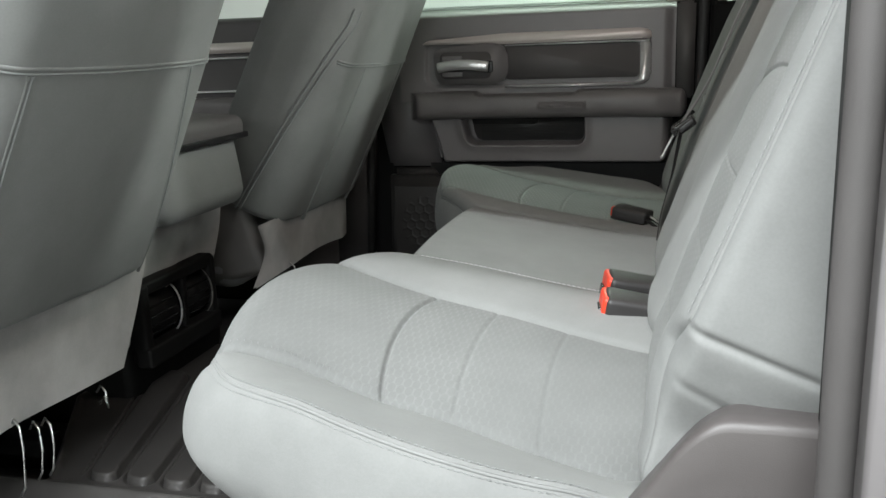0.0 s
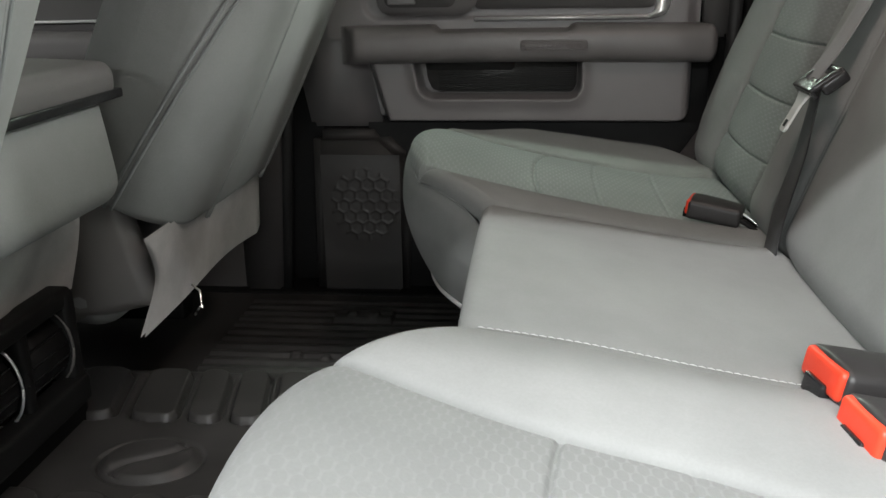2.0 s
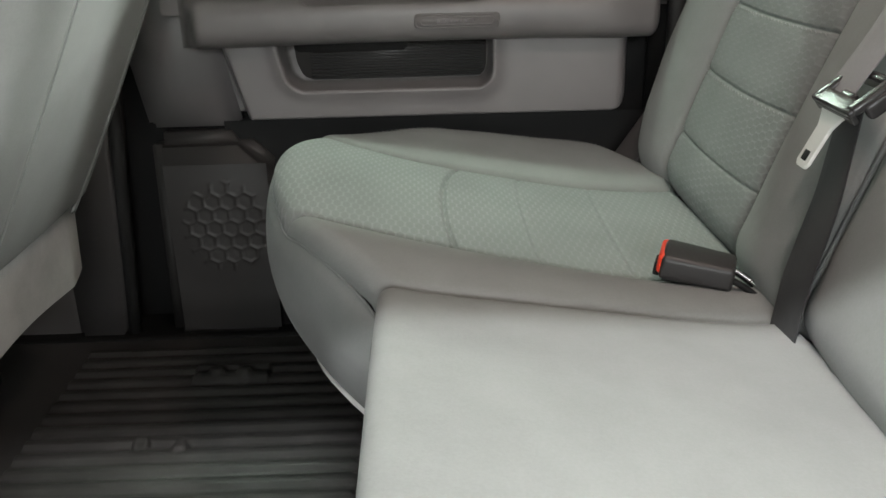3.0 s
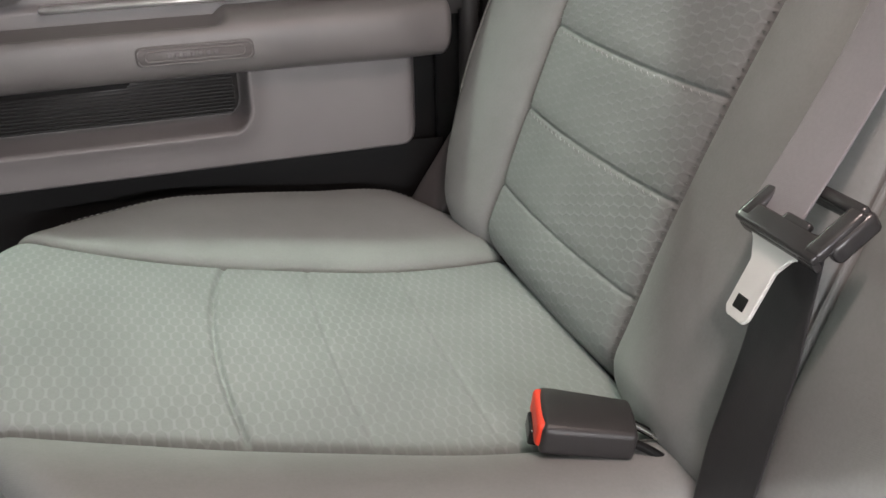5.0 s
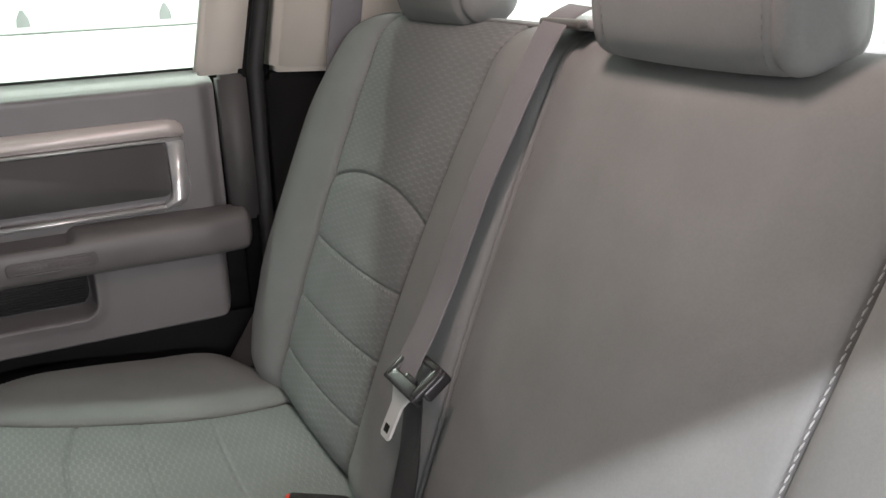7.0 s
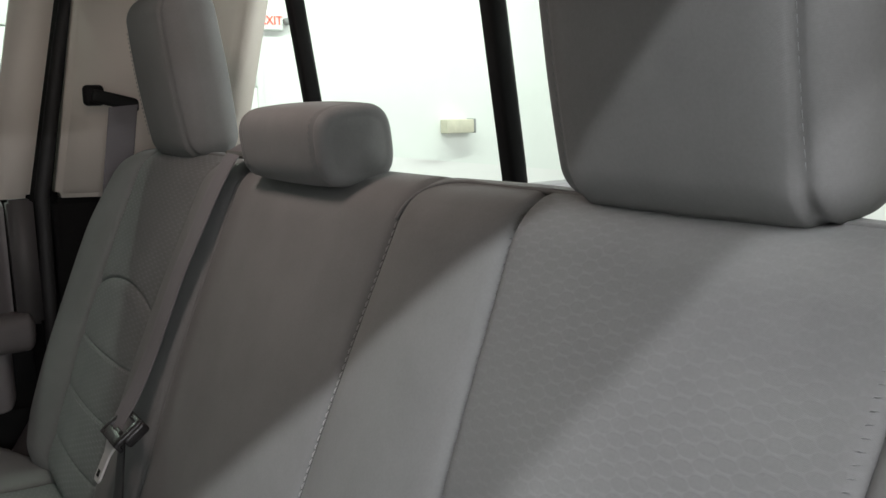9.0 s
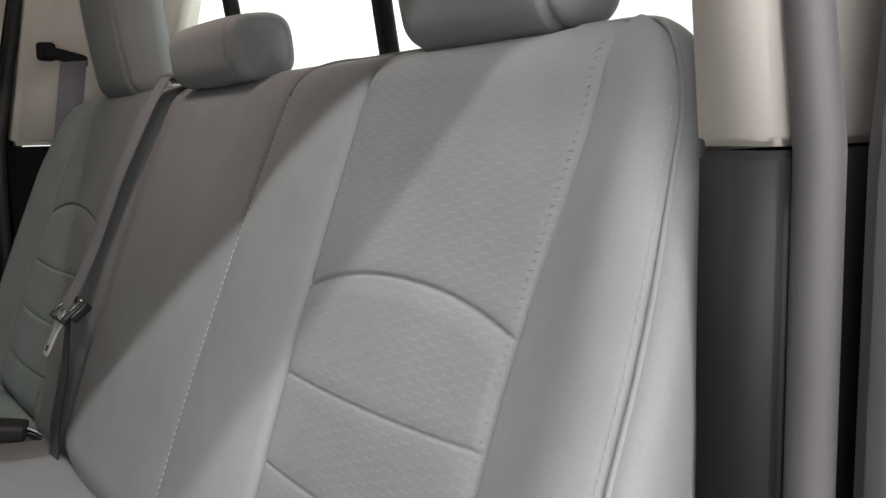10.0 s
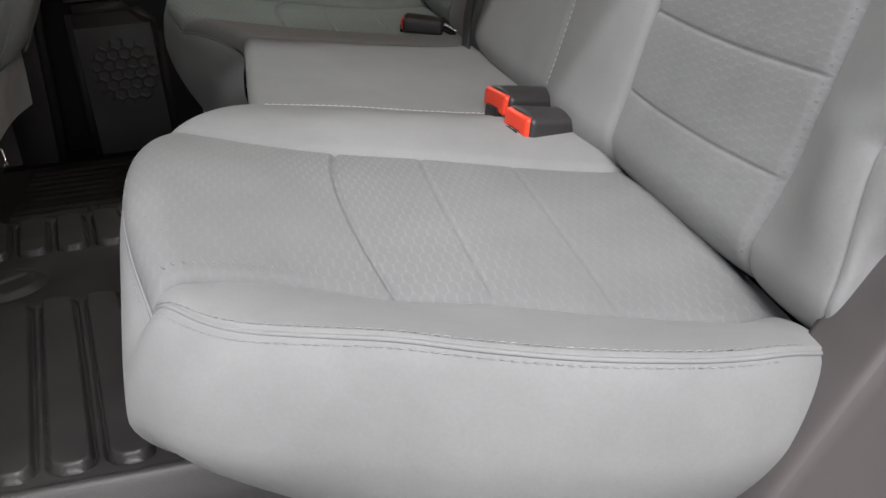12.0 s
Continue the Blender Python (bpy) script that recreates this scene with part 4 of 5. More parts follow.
def sd_rrect(X, Z, x0, x1, z0, z1, r):
    cx, cz, hx, hz = (x0 + x1) / 2, (z0 + z1) / 2, (x1 - x0) / 2 - r, (z1 - z0) / 2 - r
    qx, qz = np.abs(X - cx) - hx, np.abs(Z - cz) - hz
    return np.hypot(np.maximum(qx, 0), np.maximum(qz, 0)) + np.minimum(np.maximum(qx, qz), 0) - r


def relief(name, x0, x1, z0, z1, depth, mat, parent, step=0.0035, hole=None, label="", m=1):
    """A moulded card: the inner face y = depth(X, Z) over a rectangle, faces inside hole left out."""
    X, Z = np.meshgrid(np.linspace(x0, x1, int((x1 - x0) / step)), np.linspace(z0, z1, int((z1 - z0) / step)))
    Y = depth(X, Z)
    P = np.stack([X, m * Y, Z], axis=-1)
    nv, nu = X.shape
    i = np.arange(nv * nu).reshape(nv, nu)
    q = np.stack([i[:-1, :-1], i[:-1, 1:], i[1:, 1:], i[1:, :-1]], axis=-1)
    if hole is not None:
        H = hole(X, Z)
        keep = ~(H[:-1, :-1] & H[1:, 1:] & H[:-1, 1:] & H[1:, :-1])
        q = q[keep]
    q = q.reshape(-1, 4)
    return mesh_ob(name, P.reshape(-1, 3), [tuple(map(int, k)) for k in q], mat, parent, label, np.stack([X, Z], axis=-1).reshape(-1, 2))


DY = 0.800
door = thing("door_1", "grey moulded rear door with armrest and map pocket, closed", "car door", "", "structure")


def upper_card(X, Z):
    y = DY + 0 * X
    y = y + 0.05 * smooth01((Z - 0.835) / 0.022) ** 2                       # the sill rolls away to the glass
    d = sd_rrect(X, Z, -0.600, -0.062, 0.672, 0.792, 0.030)
    y = y + 0.006 * smooth01(-d / 0.006)
    y = y + 0.014 * smooth01((X + 0.034) / 0.022)                             # rear edge
    return y


relief("upper_card", -0.665, -0.008, 0.640, 0.858, upper_card, M_DOOR, door, label="grey moulded upper card")


def lower_card(X, Z):
    y = 0.782 + 0.02 * smooth01((0.50 - Z) / 0.05)
    left = -0.600 + (0.60 - Z) * 0.28
    y = y + 0.06 * smooth01((left + 0.022 - X) / 0.022) ** 1.5
    y = y + 0.05 * smooth01((X + 0.040) / 0.035) ** 2
    d = sd_rrect(X - (0.6 - Z) * 0.22 * (X < -0.35), Z, -0.508, -0.212, 0.536, 0.640, 0.022)
    y = y - 0.006 * np.exp(-(d / 0.014) ** 2) * (Z < 0.6)
    y = y + 0.055 * smooth01((0.003 - d) / 0.007)
    y = y + 0.05 * smooth01((sd_rrect(X, Z, -0.70, -0.010, 0.486, 0.75, 0.034) + 0.010) / 0.011)
    y = y + 0.06 * smooth01((0.489 + 0.010 * (X + 0.3) ** 2 - Z) / 0.010)
    return y


relief("lower_card", -0.600, -0.003, 0.478, 0.606, lower_card, M_DOOR, door, 0.002, None, "grey lower card with a map pocket")
part("pocket_liner", extrude_poly([(-0.4935, 0.604), (-0.4890, 0.566), (-0.480, 0.5445), (-0.462, 0.5375), (-0.234, 0.5375), (-0.2185, 0.5435), (-0.2135, 0.560), (-0.2135, 0.604)], 0.8315, 0.840, 0.002), M_MAT, door, "black pocket liner")
part("pocket_flap", extrude_poly([(-0.492, 0.606), (-0.489, 0.582), (-0.330, 0.582), (-0.326, 0.606)], 0.820, 0.833, 0.003), M_RUBBER, door, "black pocket flap")
for k in range(15):
    box_part("rib", (0.248 if k < 11 else 0.108, 0.0024, 0.0018), 0.0008, (-0.345 if k < 11 else -0.272, 0.8312, 0.5425 + k * 0.0039), M_RUBBER, door)
# dark band under the card and the speaker
relief("lower_skirt", -0.600, 0.02, 0.14, 0.487, lambda X, Z: 0.818 + 0.01 * smooth01((0.3 - Z) / 0.2) + 0 * X, M_BLACK, door, 0.02, label="black lower door skirt")


def arm_section(x):
    """The armrest's section: how far it stands out and its height."""
    taper = smooth01((x + 0.640) / 0.035)
    return 0.052 * taper * (1 - 0.25 * smooth01((x - (-0.06)) / 0.08)), 0.033


xs = np.concatenate([np.linspace(-0.640, -0.58, 16), np.linspace(-0.57, -0.02, 90), np.linspace(-0.01, 0.020, 12)])
ang = np.linspace(-0.5 * np.pi, 0.5 * np.pi, 26)
P = np.zeros((len(xs), len(ang), 3))
for i, x in enumerate(xs):
    out, hh = arm_section(x)
    end = math.sqrt(max(0.02, 1 - max(0, (x - 0.004) / 0.017) ** 2))
    c = np.sign(np.cos(ang)) * np.abs(np.cos(ang)) ** 0.5
    sn = np.sign(np.sin(ang)) * np.abs(np.sin(ang)) ** 0.75
    zc = 0.630 + 0.003 * math.sin((x + 0.6) * 5)
    P[i, :, 0] = x
    P[i, :, 1] = DY - 0.002 - out * c * end
    P[i, :, 2] = zc + hh * sn * end
    cup = smooth01(np.array((x + 0.470) / 0.012)) * smooth01(np.array((-0.225 - x) / 0.012))
    P[i, :, 2] -= float(cup) * 0.016 * np.exp(-((ang - 1.25) / 0.42) ** 2)
sheet("armrest", P, M_ARM, door, "dark padded armrest with a pull cup", flip=True)
plate = part("badge_plate", extrude_poly(rrect(-0.318, -0.203, 0.620, 0.640, 0.006), 0.7445, 0.752, 0.0012), M_ARM, door, "moulded badge plate with worn raised print")
for nm, box in (("badge_rim", (-0.316, -0.205, 0.6215, 0.6385, 0.006)), ("badge_rim", (-0.309, -0.212, 0.6250, 0.6350, 0.004))):
    ring = rrect(*box)
    tube(nm, np.array([(x, 0.7445, z) for x, z in ring + ring[:1]]), 0.0010, M_ARM, plate, "", 6)
for k in range(7):
    box_part("raised_bar", (0.0046, 0.0016, 0.0050), 0.0006, (-0.286 + k * 0.0076, 0.7443, 0.630), M_LABEL, plate)

# bright trim frame, dark field, handle
bm = extrude_poly([(-0.605, 0.776), (-0.590, 0.786), (-0.40, 0.7975), (-0.085, 0.7995), (-0.066, 0.795), (-0.060, 0.784), (-0.062, 0.774), (-0.085, 0.7755), (-0.42, 0.7725), (-0.50, 0.7755)], 0.7885, 0.812, 0.003)
part("upper_strip", bm, M_CHAMP, door, "champagne metal trim strip")
part("field", extrude_poly(rrect(-0.40, -0.088, 0.690, 0.767, 0.010), 0.7925, 0.806, 0.003), M_DOORDARK, door, "dark inlay field")
part("chrome_line", extrude_poly([(-0.400, 0.6705), (-0.098, 0.6715), (-0.098, 0.6775), (-0.400, 0.6760)], 0.787, 0.806, 0.0012), M_CHROME, door, "bright chrome line")
part("chrome_line", extrude_poly([(-0.400, 0.7675), (-0.066, 0.7690), (-0.066, 0.7730), (-0.400, 0.7705)], 0.787, 0.806, 0.0010), M_CHROME, door, "bright chrome line")
part("chrome_end", extrude_poly([(-0.086, 0.7680), (-0.064, 0.7685), (-0.062, 0.700), (-0.066, 0.685), (-0.078, 0.675), (-0.100, 0.6718), (-0.100, 0.6778), (-0.088, 0.684), (-0.0855, 0.697)], 0.7865, 0.806, 0.0015), M_CHROME, door, "bright trim end")
part("handle_bezel", extrude_poly([(-0.572, 0.700), (-0.560, 0.682), (-0.425, 0.680), (-0.400, 0.690), (-0.392, 0.712), (-0.394, 0.755), (-0.410, 0.772), (-0.44, 0.778), (-0.560, 0.766), (-0.575, 0.755)], 0.785, 0.806, 0.004), M_DOOR, door, "grey handle bezel")
cup = part("handle_cup", extrude_poly(rrect(-0.558, -0.432, 0.694, 0.757, 0.014), 0.7825, 0.80, 0.003), M_DOORDARK, door, "dark handle cup")
hp = np.stack([np.linspace(-0.560, -0.436, 24), 0.772 - 0.010 * np.sin(np.linspace(0, 1, 24) * np.pi * 0.8), 0.722 + 0.006 * np.sin(np.linspace(0, 1, 24) * np.pi)], axis=1)
tube("pull_handle", hp, 0.007, M_CHROME, door, "bright chrome pull handle", 12, 0.012)
box_part("lock_slot", (0.020, 0.006, 0.026), 0.003, (-0.437, 0.781, 0.722), M_GLOSSBLACK, door)
for z0 in (0.705, 0.742):
    box_part("pad", (0.050, 0.006, 0.012), 0.003, (-0.527, 0.781, z0), M_DOOR, door)


# speaker panel low on the door
def hex_field(X, Z, pitch=0.024):
    a = pitch
    px, pz = X / a, Z / (a * 0.866)
    row = np.floor(pz)
    best = np.full(X.shape, 9.0)
    second = np.full(X.shape, 9.0)
    for dr in (-1, 0, 1, 2):
        r = row + dr
        for dc in (-1, 0, 1, 2):
            cx = (np.floor(px) + dc + 0.5 * np.mod(r, 2)) * a
            cz = r * a * 0.866
            d = np.hypot(X - cx, Z - cz)
            second = np.minimum(second, np.maximum(best, d))
            best = np.minimum(best, d)
    return second - best


def speaker(X, Z):
    dome = np.hypot((X + 0.607) / 0.066, (Z - 0.335) / 0.072)
    ridge = np.exp(-(hex_field(X, Z) / 0.0028) ** 2) * smooth01((1.0 - dome) / 0.06)
    return 0.7895 - 0.004 * smooth01((1.6 - dome) / 0.9) - 0.0022 * ridge


part("kick_panel", extrude_poly([(-0.712, 0.14), (-0.705, 0.474), (-0.572, 0.474), (-0.518, 0.418), (-0.530, 0.14)], 0.790, 0.850, 0.018, seg=4), M_KICK, door, "dark grey moulded kick panel")
relief("speaker_grille", -0.690, -0.540, 0.165, 0.430, speaker, M_KICK, door, 0.0022, label="dark moulded speaker panel with honeycomb ribs")
part("front_edge", extrude_poly([(-0.645, 0.476), (-0.575, 0.476), (-0.60, 0.60), (-0.64, 0.86), (-0.735, 0.86), (-0.735, 0.60), (-0.712, 0.476)], 0.828, 0.862, 0.008), M_DOOR, door, "grey door front edge")

box_part("inner_skin", (0.88, 0.012, 0.78), 0.004, (-0.372, 0.868, 0.47), M_BLACK, door, "black inner door skin")
sill_far = thing("door_sill", "black plastic sill plate under the closed door", "door sill", "door sills", "structure")
box_part("plate", (1.30, 0.14, 0.09), 0.012, (-0.55, 0.845, 0.115), M_BLACK, sill_far)
# window frame and glass of the far door
for xa, xb, ya, yb, mat, nm in ((-0.036, 0.030, 0.785, 0.815, M_BEIGE, "frame_post"), (-0.80, -0.735, 0.80, 0.84, M_BLACK, "frame_post")):
    part(nm, extrude_poly([(xa, 0.855), (xb, 0.855), (xb + 0.10, 1.34), (xa + 0.10, 1.34)], ya, yb, 0.006), mat, door, "pale beige window post" if mat is M_BEIGE else "black window post")
part("rear_cover", extrude_poly([(-0.005, 0.64), (0.034, 0.64), (0.034, 0.853), (-0.006, 0.853)], 0.780, 0.82, 0.005), M_DOORDARK, door, "dark rear door cover")
gl = part("pane", extrude_poly([(-0.74, 0.84), (-0.03, 0.84), (0.07, 1.34), (-0.66, 1.34)], 0.845, 0.849, 0), M_GLASS, door, "clear window pane", False)
gl.visible_shadow = False
tube("door_seal", np.array([(0.052, 0.80, 0.30), (0.047, 0.80, 0.50), (0.048, 0.80, 0.70), (0.052, 0.80, 0.86), (0.10, 0.80, 1.1), (0.155, 0.79, 1.34)]), 0.012, M_RUBBER, door, "black rubber door seal", 10)

# ---- pillars and inner trim ----
gap = thing("door_gap", "black gap between door and pillar", "door gap", "", "structure")
part("strip", extrude_poly([(0.02, 0.14), (0.10, 0.14), (0.10, 0.86), (0.20, 1.36), (0.12, 1.36), (0.02, 0.86)], 0.835, 0.85, 0.003), M_BLACK, gap)
def pillar_cover(name, plan, z0, z1, mat, parent, label, m):
    """An upright cover from an outline in plan, leaning in and back as it rises."""
    bm = extrude_poly([(x, m * a) for x, a in plan], z0, z1, 0.010 if m > 0 else 0.004, "z", 3)
    for v in bm.verts:
        k = v.co.z - 0.85
        v.co.x += max(k, 0) * 0.16
        v.co.y -= m * max(k, 0) * (0.10 if m > 0 else 0.20)
    return part(name, bm, mat, parent, label)


for m, text in ((1, "far rear pillar trim, black below and beige above"), (-1, "rear pillar trim at the open doorway, dark grey below and beige above")):
    pil = thing("pillar_trim", text, "pillar trim", "", "structure")
    x0 = 0.066 if m > 0 else 0.096
    pillar_cover("lower_cover", [(x0, 0.785), (0.20, 0.752), (0.34, 0.70), (0.34, 0.86), (x0, 0.835)] if m > 0 else [(x0, 0.799), (x0 + 0.004, 0.746), (0.34, 0.741), (0.34, 0.803)], 0.14 if m > 0 else 0.535, 0.850, M_BLACK if m > 0 else M_PILLAR, pil, "black lower cover" if m > 0 else "dark grey lower cover", m)
    pillar_cover("upper_cover", [(x0 + 0.004, 0.780), (0.15, 0.735), (0.285, 0.625), (0.34, 0.66), (0.34, 0.86), (x0 + 0.004, 0.835)] if m > 0 else [(x0 + 0.002, 0.796), (x0 + 0.006, 0.744), (0.34, 0.739), (0.34, 0.800)], 0.852, 1.33, M_BEIGE, pil, "pale beige upper cover", m)
seal = thing("doorway_seal", "black rubber seal round the open doorway", "door seal", "", "structure")
tube("seal", np.array([(0.102, -0.813, 0.20), (0.102, -0.813, 0.34), (0.102, -0.813, 0.50), (0.102, -0.813, 0.60), (0.104, -0.811, 0.85), (0.144, -0.761, 1.1), (0.182, -0.715, 1.33)]), 0.0115, M_DOORDARK, seal, "dark grey seal cover", 20)
jamb = thing("door_jamb", "dark grey painted door jamb with weld ridges", "door jamb", "", "structure")
part("jamb_face", extrude_poly([(0.104, 0.10), (0.60, 0.10), (0.60, 1.36), (0.180, 1.36), (0.142, 1.1), (0.108, 0.85)], -0.882, -0.826, 0.010), M_PAINT, jamb, "dark grey painted steel")
part("jamb_step", extrude_poly([(0.170, 0.30), (0.62, 0.30), (0.62, 1.36), (0.265, 1.36), (0.205, 1.1), (0.172, 0.85)], -0.932, -0.881, 0.012), M_PAINT, jamb)
part("jamb_outer", extrude_poly([(0.225, 0.0), (0.75, 0.0), (0.75, 1.0), (0.228, 0.95)], -0.997, -0.931, 0.012), M_PAINT, jamb)
box_part("striker", (0.030, 0.02, 0.05), 0.005, (0.152, -0.885, 0.625), M_STEEL, jamb, "bright steel striker")



def side_trim(m, label):
    """The moulded cover at a bench end: a sloped face between an inner edge and an outer ridge, with upright sides."""
    ob = thing("side_trim", label, "side trim", "", "structure")
    k = np.linspace(0, 1, 90)
    knots = (0, 0.20, 0.40, 0.55, 0.66, 0.72, 0.80, 1)
    ridge = np.stack([easeline(k, knots, (-0.200, -0.138, -0.060, -0.012, 0.020, 0.036, 0.062, 0.22)), 0 * k - 0.762, easeline(k, knots, (0.190, 0.288, 0.408, 0.480, 0.526, 0.539, 0.542, 0.537))], axis=1)
    inner = np.stack([easeline(k, knots, (-0.190, -0.126, -0.046, 0.004, 0.040, 0.060, 0.088, 0.22)), 0 * k - 0.700, easeline(k, knots, (0.190, 0.286, 0.406, 0.480, 0.522, 0.533, 0.532, 0.525))], axis=1)
    rows = [inner * (1, 1, 0) + (0, 0, 0.14)]
    rows += [inner - (0, 0, 0.05), inner - (0, 0, 0.004), inner - (0, -0.0008, 0.0010)]
    for w in np.linspace(0.06, 0.86, 12):
        p = inner * (1 - w) + ridge * w
        p[:, 2] += 0.003 * np.sin(w * np.pi)
        rows.append(p)
    for a in np.linspace(0.15, 1, 6) * np.pi / 2:
        p = inner * 0.10 + ridge * 0.90
        q = ridge - (0, 0.0030, 0.008)
        c = np.sin(a)
        edge = ridge * 1.0
        p = p * (1 - c) ** 2 + edge * 2 * c * (1 - c) + q * c * c
        rows.append(p)
    side = ridge - (0, 0.0030, 0.008)
    for w in np.linspace(0.08, 1, 10):
        p = side.copy()
        p[:, 2] = side[:, 2] * (1 - w) + 0.14 * w
        p[:, 1] += -0.007 * w + 0.006 * np.sin(w * np.pi)
        rows.append(p)
    P = np.stack(rows)
    P[..., 1] *= -m
    sheet("panel", P, M_TRIM, ob, "", None, flip=(m < 0))
    return ob


side_trim(-1, "taupe plastic trim beside the bench at the open doorway")
side_trim(1, "taupe plastic trim beside the bench at the closed door")

# ---- front seats ----
FT, FN = np.array([0.429, 0.0, 0.903]), np.array([0.903, 0.0, -0.429])   # up the rear face, and out of it to the rear


def front_seat(m, label, seams, mid, cross, foot, inner, wires):
    """One front seat seen from behind; foot is its backrest's lower end, inner the felt skirt's inboard edge."""
    ob = thing("front_seat", label, "car seat", "front seats")
    L, Wd, D = 0.68, 0.450, 0.185
    yc = m * mid
    base = np.array([-0.722, yc, 0.450]) + FT * ((foot - 0.45) / 0.903 - 0.044)

    def shape(v):
        v = v.copy()
        k = (v[:, 2] + L / 2) / L
        w = 1 - 0.16 * np.clip((k - 0.45) / 0.55, 0, 1) ** 1.5 + 0.03 * np.sin(np.clip(k / 0.5, 0, 1) * np.pi)
        v[:, 1] *= w
        d = v[:, 2] + L / 2
        v[:, 2] = np.where(d < 0.068, -L / 2 + 0.044 + d * 0.353, v[:, 2])
        return v

    v, f = rbox((D, Wd, L), 0.068, (0, 0, 0), (0, 0, 0), 10, (0.014, 0.006, 0.0), shape, 72)
    rot = np.stack([FN, np.array([0, 1, 0]), FT], axis=1)
    W = v @ rot.T + base + FT * (L / 2) - FN * (D / 2 + 0.008)
    uv = np.stack([v[:, 1], v[:, 2]], axis=1)
    mesh_ob("backrest", W, f, M_CLOTH, ob, "grey cloth backrest with sewn rear panel", uv)

    def on_rear(y, t):
        k = t / L
        w = 1 - 0.16 * np.clip((k - 0.45) / 0.55, 0, 1) ** 1.5 + 0.03 * np.sin(np.clip(k / 0.5, 0, 1) * np.pi)
        rise = 0.014 * (1 - (y / (Wd / 2)) ** 2) * (1 - ((t - L / 2) / (L / 2)) ** 2)
        rnd = np.clip(np.abs(y) - (Wd / 2 - 0.068), 0, 0.0679)
        fall = 0.068 - np.sqrt(0.068 ** 2 - rnd ** 2)
        p = base + FT * np.asarray(t)[:, None] + FN * (rise - fall - 0.008 + 0.0004)[:, None]
        p[:, 1] = yc + y * w
        return p

    for high, low in seams:
        ts = np.linspace(0.050, cross, 50)
        sy = m * np.linspace(low, high, 50) - yc
        tube("rear_seam", on_rear(sy, ts), 0.0014, M_DTHREAD, ob, "sewn rear seam", 6)
        tube("seam_fold", on_rear(sy - 0.0045, ts) - FN * 0.0020, 0.0024, M_CLOTH, ob, "folded seam edge", 8)
    yy = np.linspace(-0.206, Wd / 2 - 0.025, 50) if m < 0 else np.linspace(0.025 - Wd / 2, Wd / 2 - 0.025, 50)
    tube("rear_seam", on_rear(yy, np.full(50, cross)), 0.0016, M_DTHREAD, ob, "sewn cross seam", 6)
    tube("seam_fold", on_rear(yy, np.full(50, cross + 0.0045)) - FN * 0.0020, 0.0028, M_CLOTH, ob, "folded seam edge", 8)
    for off in (0.0, 0.009):
        ts = np.linspace(0.06, 0.49, 60)
        nn = -0.080 + 0.073 * np.clip((ts - 0.06) / 0.40, 0, 1) - off
        side = 0.2255 * (1 + 0.03 * np.sin(np.clip(ts / L / 0.5, 0, 1) * np.pi) - 0.16 * np.clip((ts / L - 0.45) / 0.55, 0, 1) ** 1.5) + 0.0052 - 0.068 * (1 - np.sqrt(np.clip(1 - np.clip(1 + nn / 0.068, 0, 1) ** 2, 0, 1)))
        path = base + FT * ts[:, None] + FN * (nn - 0.008)[:, None]
        path[:, 1] = yc - m * side
        tube("edge_seam", path, 0.0022, M_DTHREAD, ob, "dark double edge seam", 6)
    # felt skirt below the backrest
    u, t = np.meshgrid(np.linspace(0, 1, 44), np.linspace(0, 1, 22))
    a_in = easeline(t, (0, 0.5, 1), inner)
    aa = a_in * (1 - u) + (mid + 0.195) * u
    low = 0.348 + 0.008 * np.sin(u * 3.1) ** 2 + 0.002 * np.sin(u * 11)
    z = (foot + 0.030) * (1 - t) + low * t
    x = -0.738 + (z - 0.47) * 0.06 - 0.10 * np.clip(u - 0.86, 0, 1) + 0.003 * np.sin(u * 9) * t
    S = np.stack([x, m * aa, z], axis=-1)
    sheet("skirt", S, M_FELT, ob, "pale grey felt skirt")
    sheet("skirt_lining", S + np.array([-0.005, 0, 0]), M_FELT, ob)
    ys2 = yc - m * 0.205
    box_part("side_shield", (0.21, 0.040, 0.175), 0.018, (-0.885, ys2, 0.415), M_SHIELD, ob, "dark grey plastic side shield", (0, -14, 0), 6, (0, 0.008, 0))
    box_part("cushion", (0.50, 0.46, 0.13), 0.05, (-1.06, yc, 0.40), M_CLOTH, ob, "grey cloth seat cushion", (0, 6, 0), 8)
    for k in (-0.17, 0.17):
        box_part("rail", (0.46, 0.045, 0.05), 0.008, (-1.12, yc + k, 0.205), M_BLACK, ob, "black steel seat rail")
        box_part("leg", (0.06, 0.04, 0.14), 0.006, (-0.97, yc + k, 0.275), M_BLACK, ob, "black steel bracket")
    for ya, zt, zb in wires:
        p0 = np.array([(-0.752, m * ya + 0.010, zt - 0.012), (-0.742, m * ya + 0.006, zt), (-0.730, m * ya, zt - 0.006), (-0.727, m * ya - 0.002, zt - 0.03), (-0.730, m * ya - 0.004, zb), (-0.738, m * ya - 0.004, zb - 0.012)])
        tube("spring_wire", p0, 0.0015, M_STEEL, ob, "bright wire hook", 8)
    return ob


front_seat(-1, "grey cloth front seat beside the open doorway, seen from behind", ((0.328, 0.262), (0.608, 0.612)), 0.457, 0.372, 0.470, (0.222, 0.255, 0.295), ((0.520, 0.366, 0.285), (0.490, 0.350, 0.290), (0.470, 0.346, 0.286), (0.360, 0.345, 0.335)))
front_seat(1, "grey cloth front seat by the far door, seen from behind", ((0.320, 0.320), (0.560, 0.560)), 0.420, 0.388, 0.432, (0.140, 0.165, 0.115), ((0.255, 0.362, 0.335),))

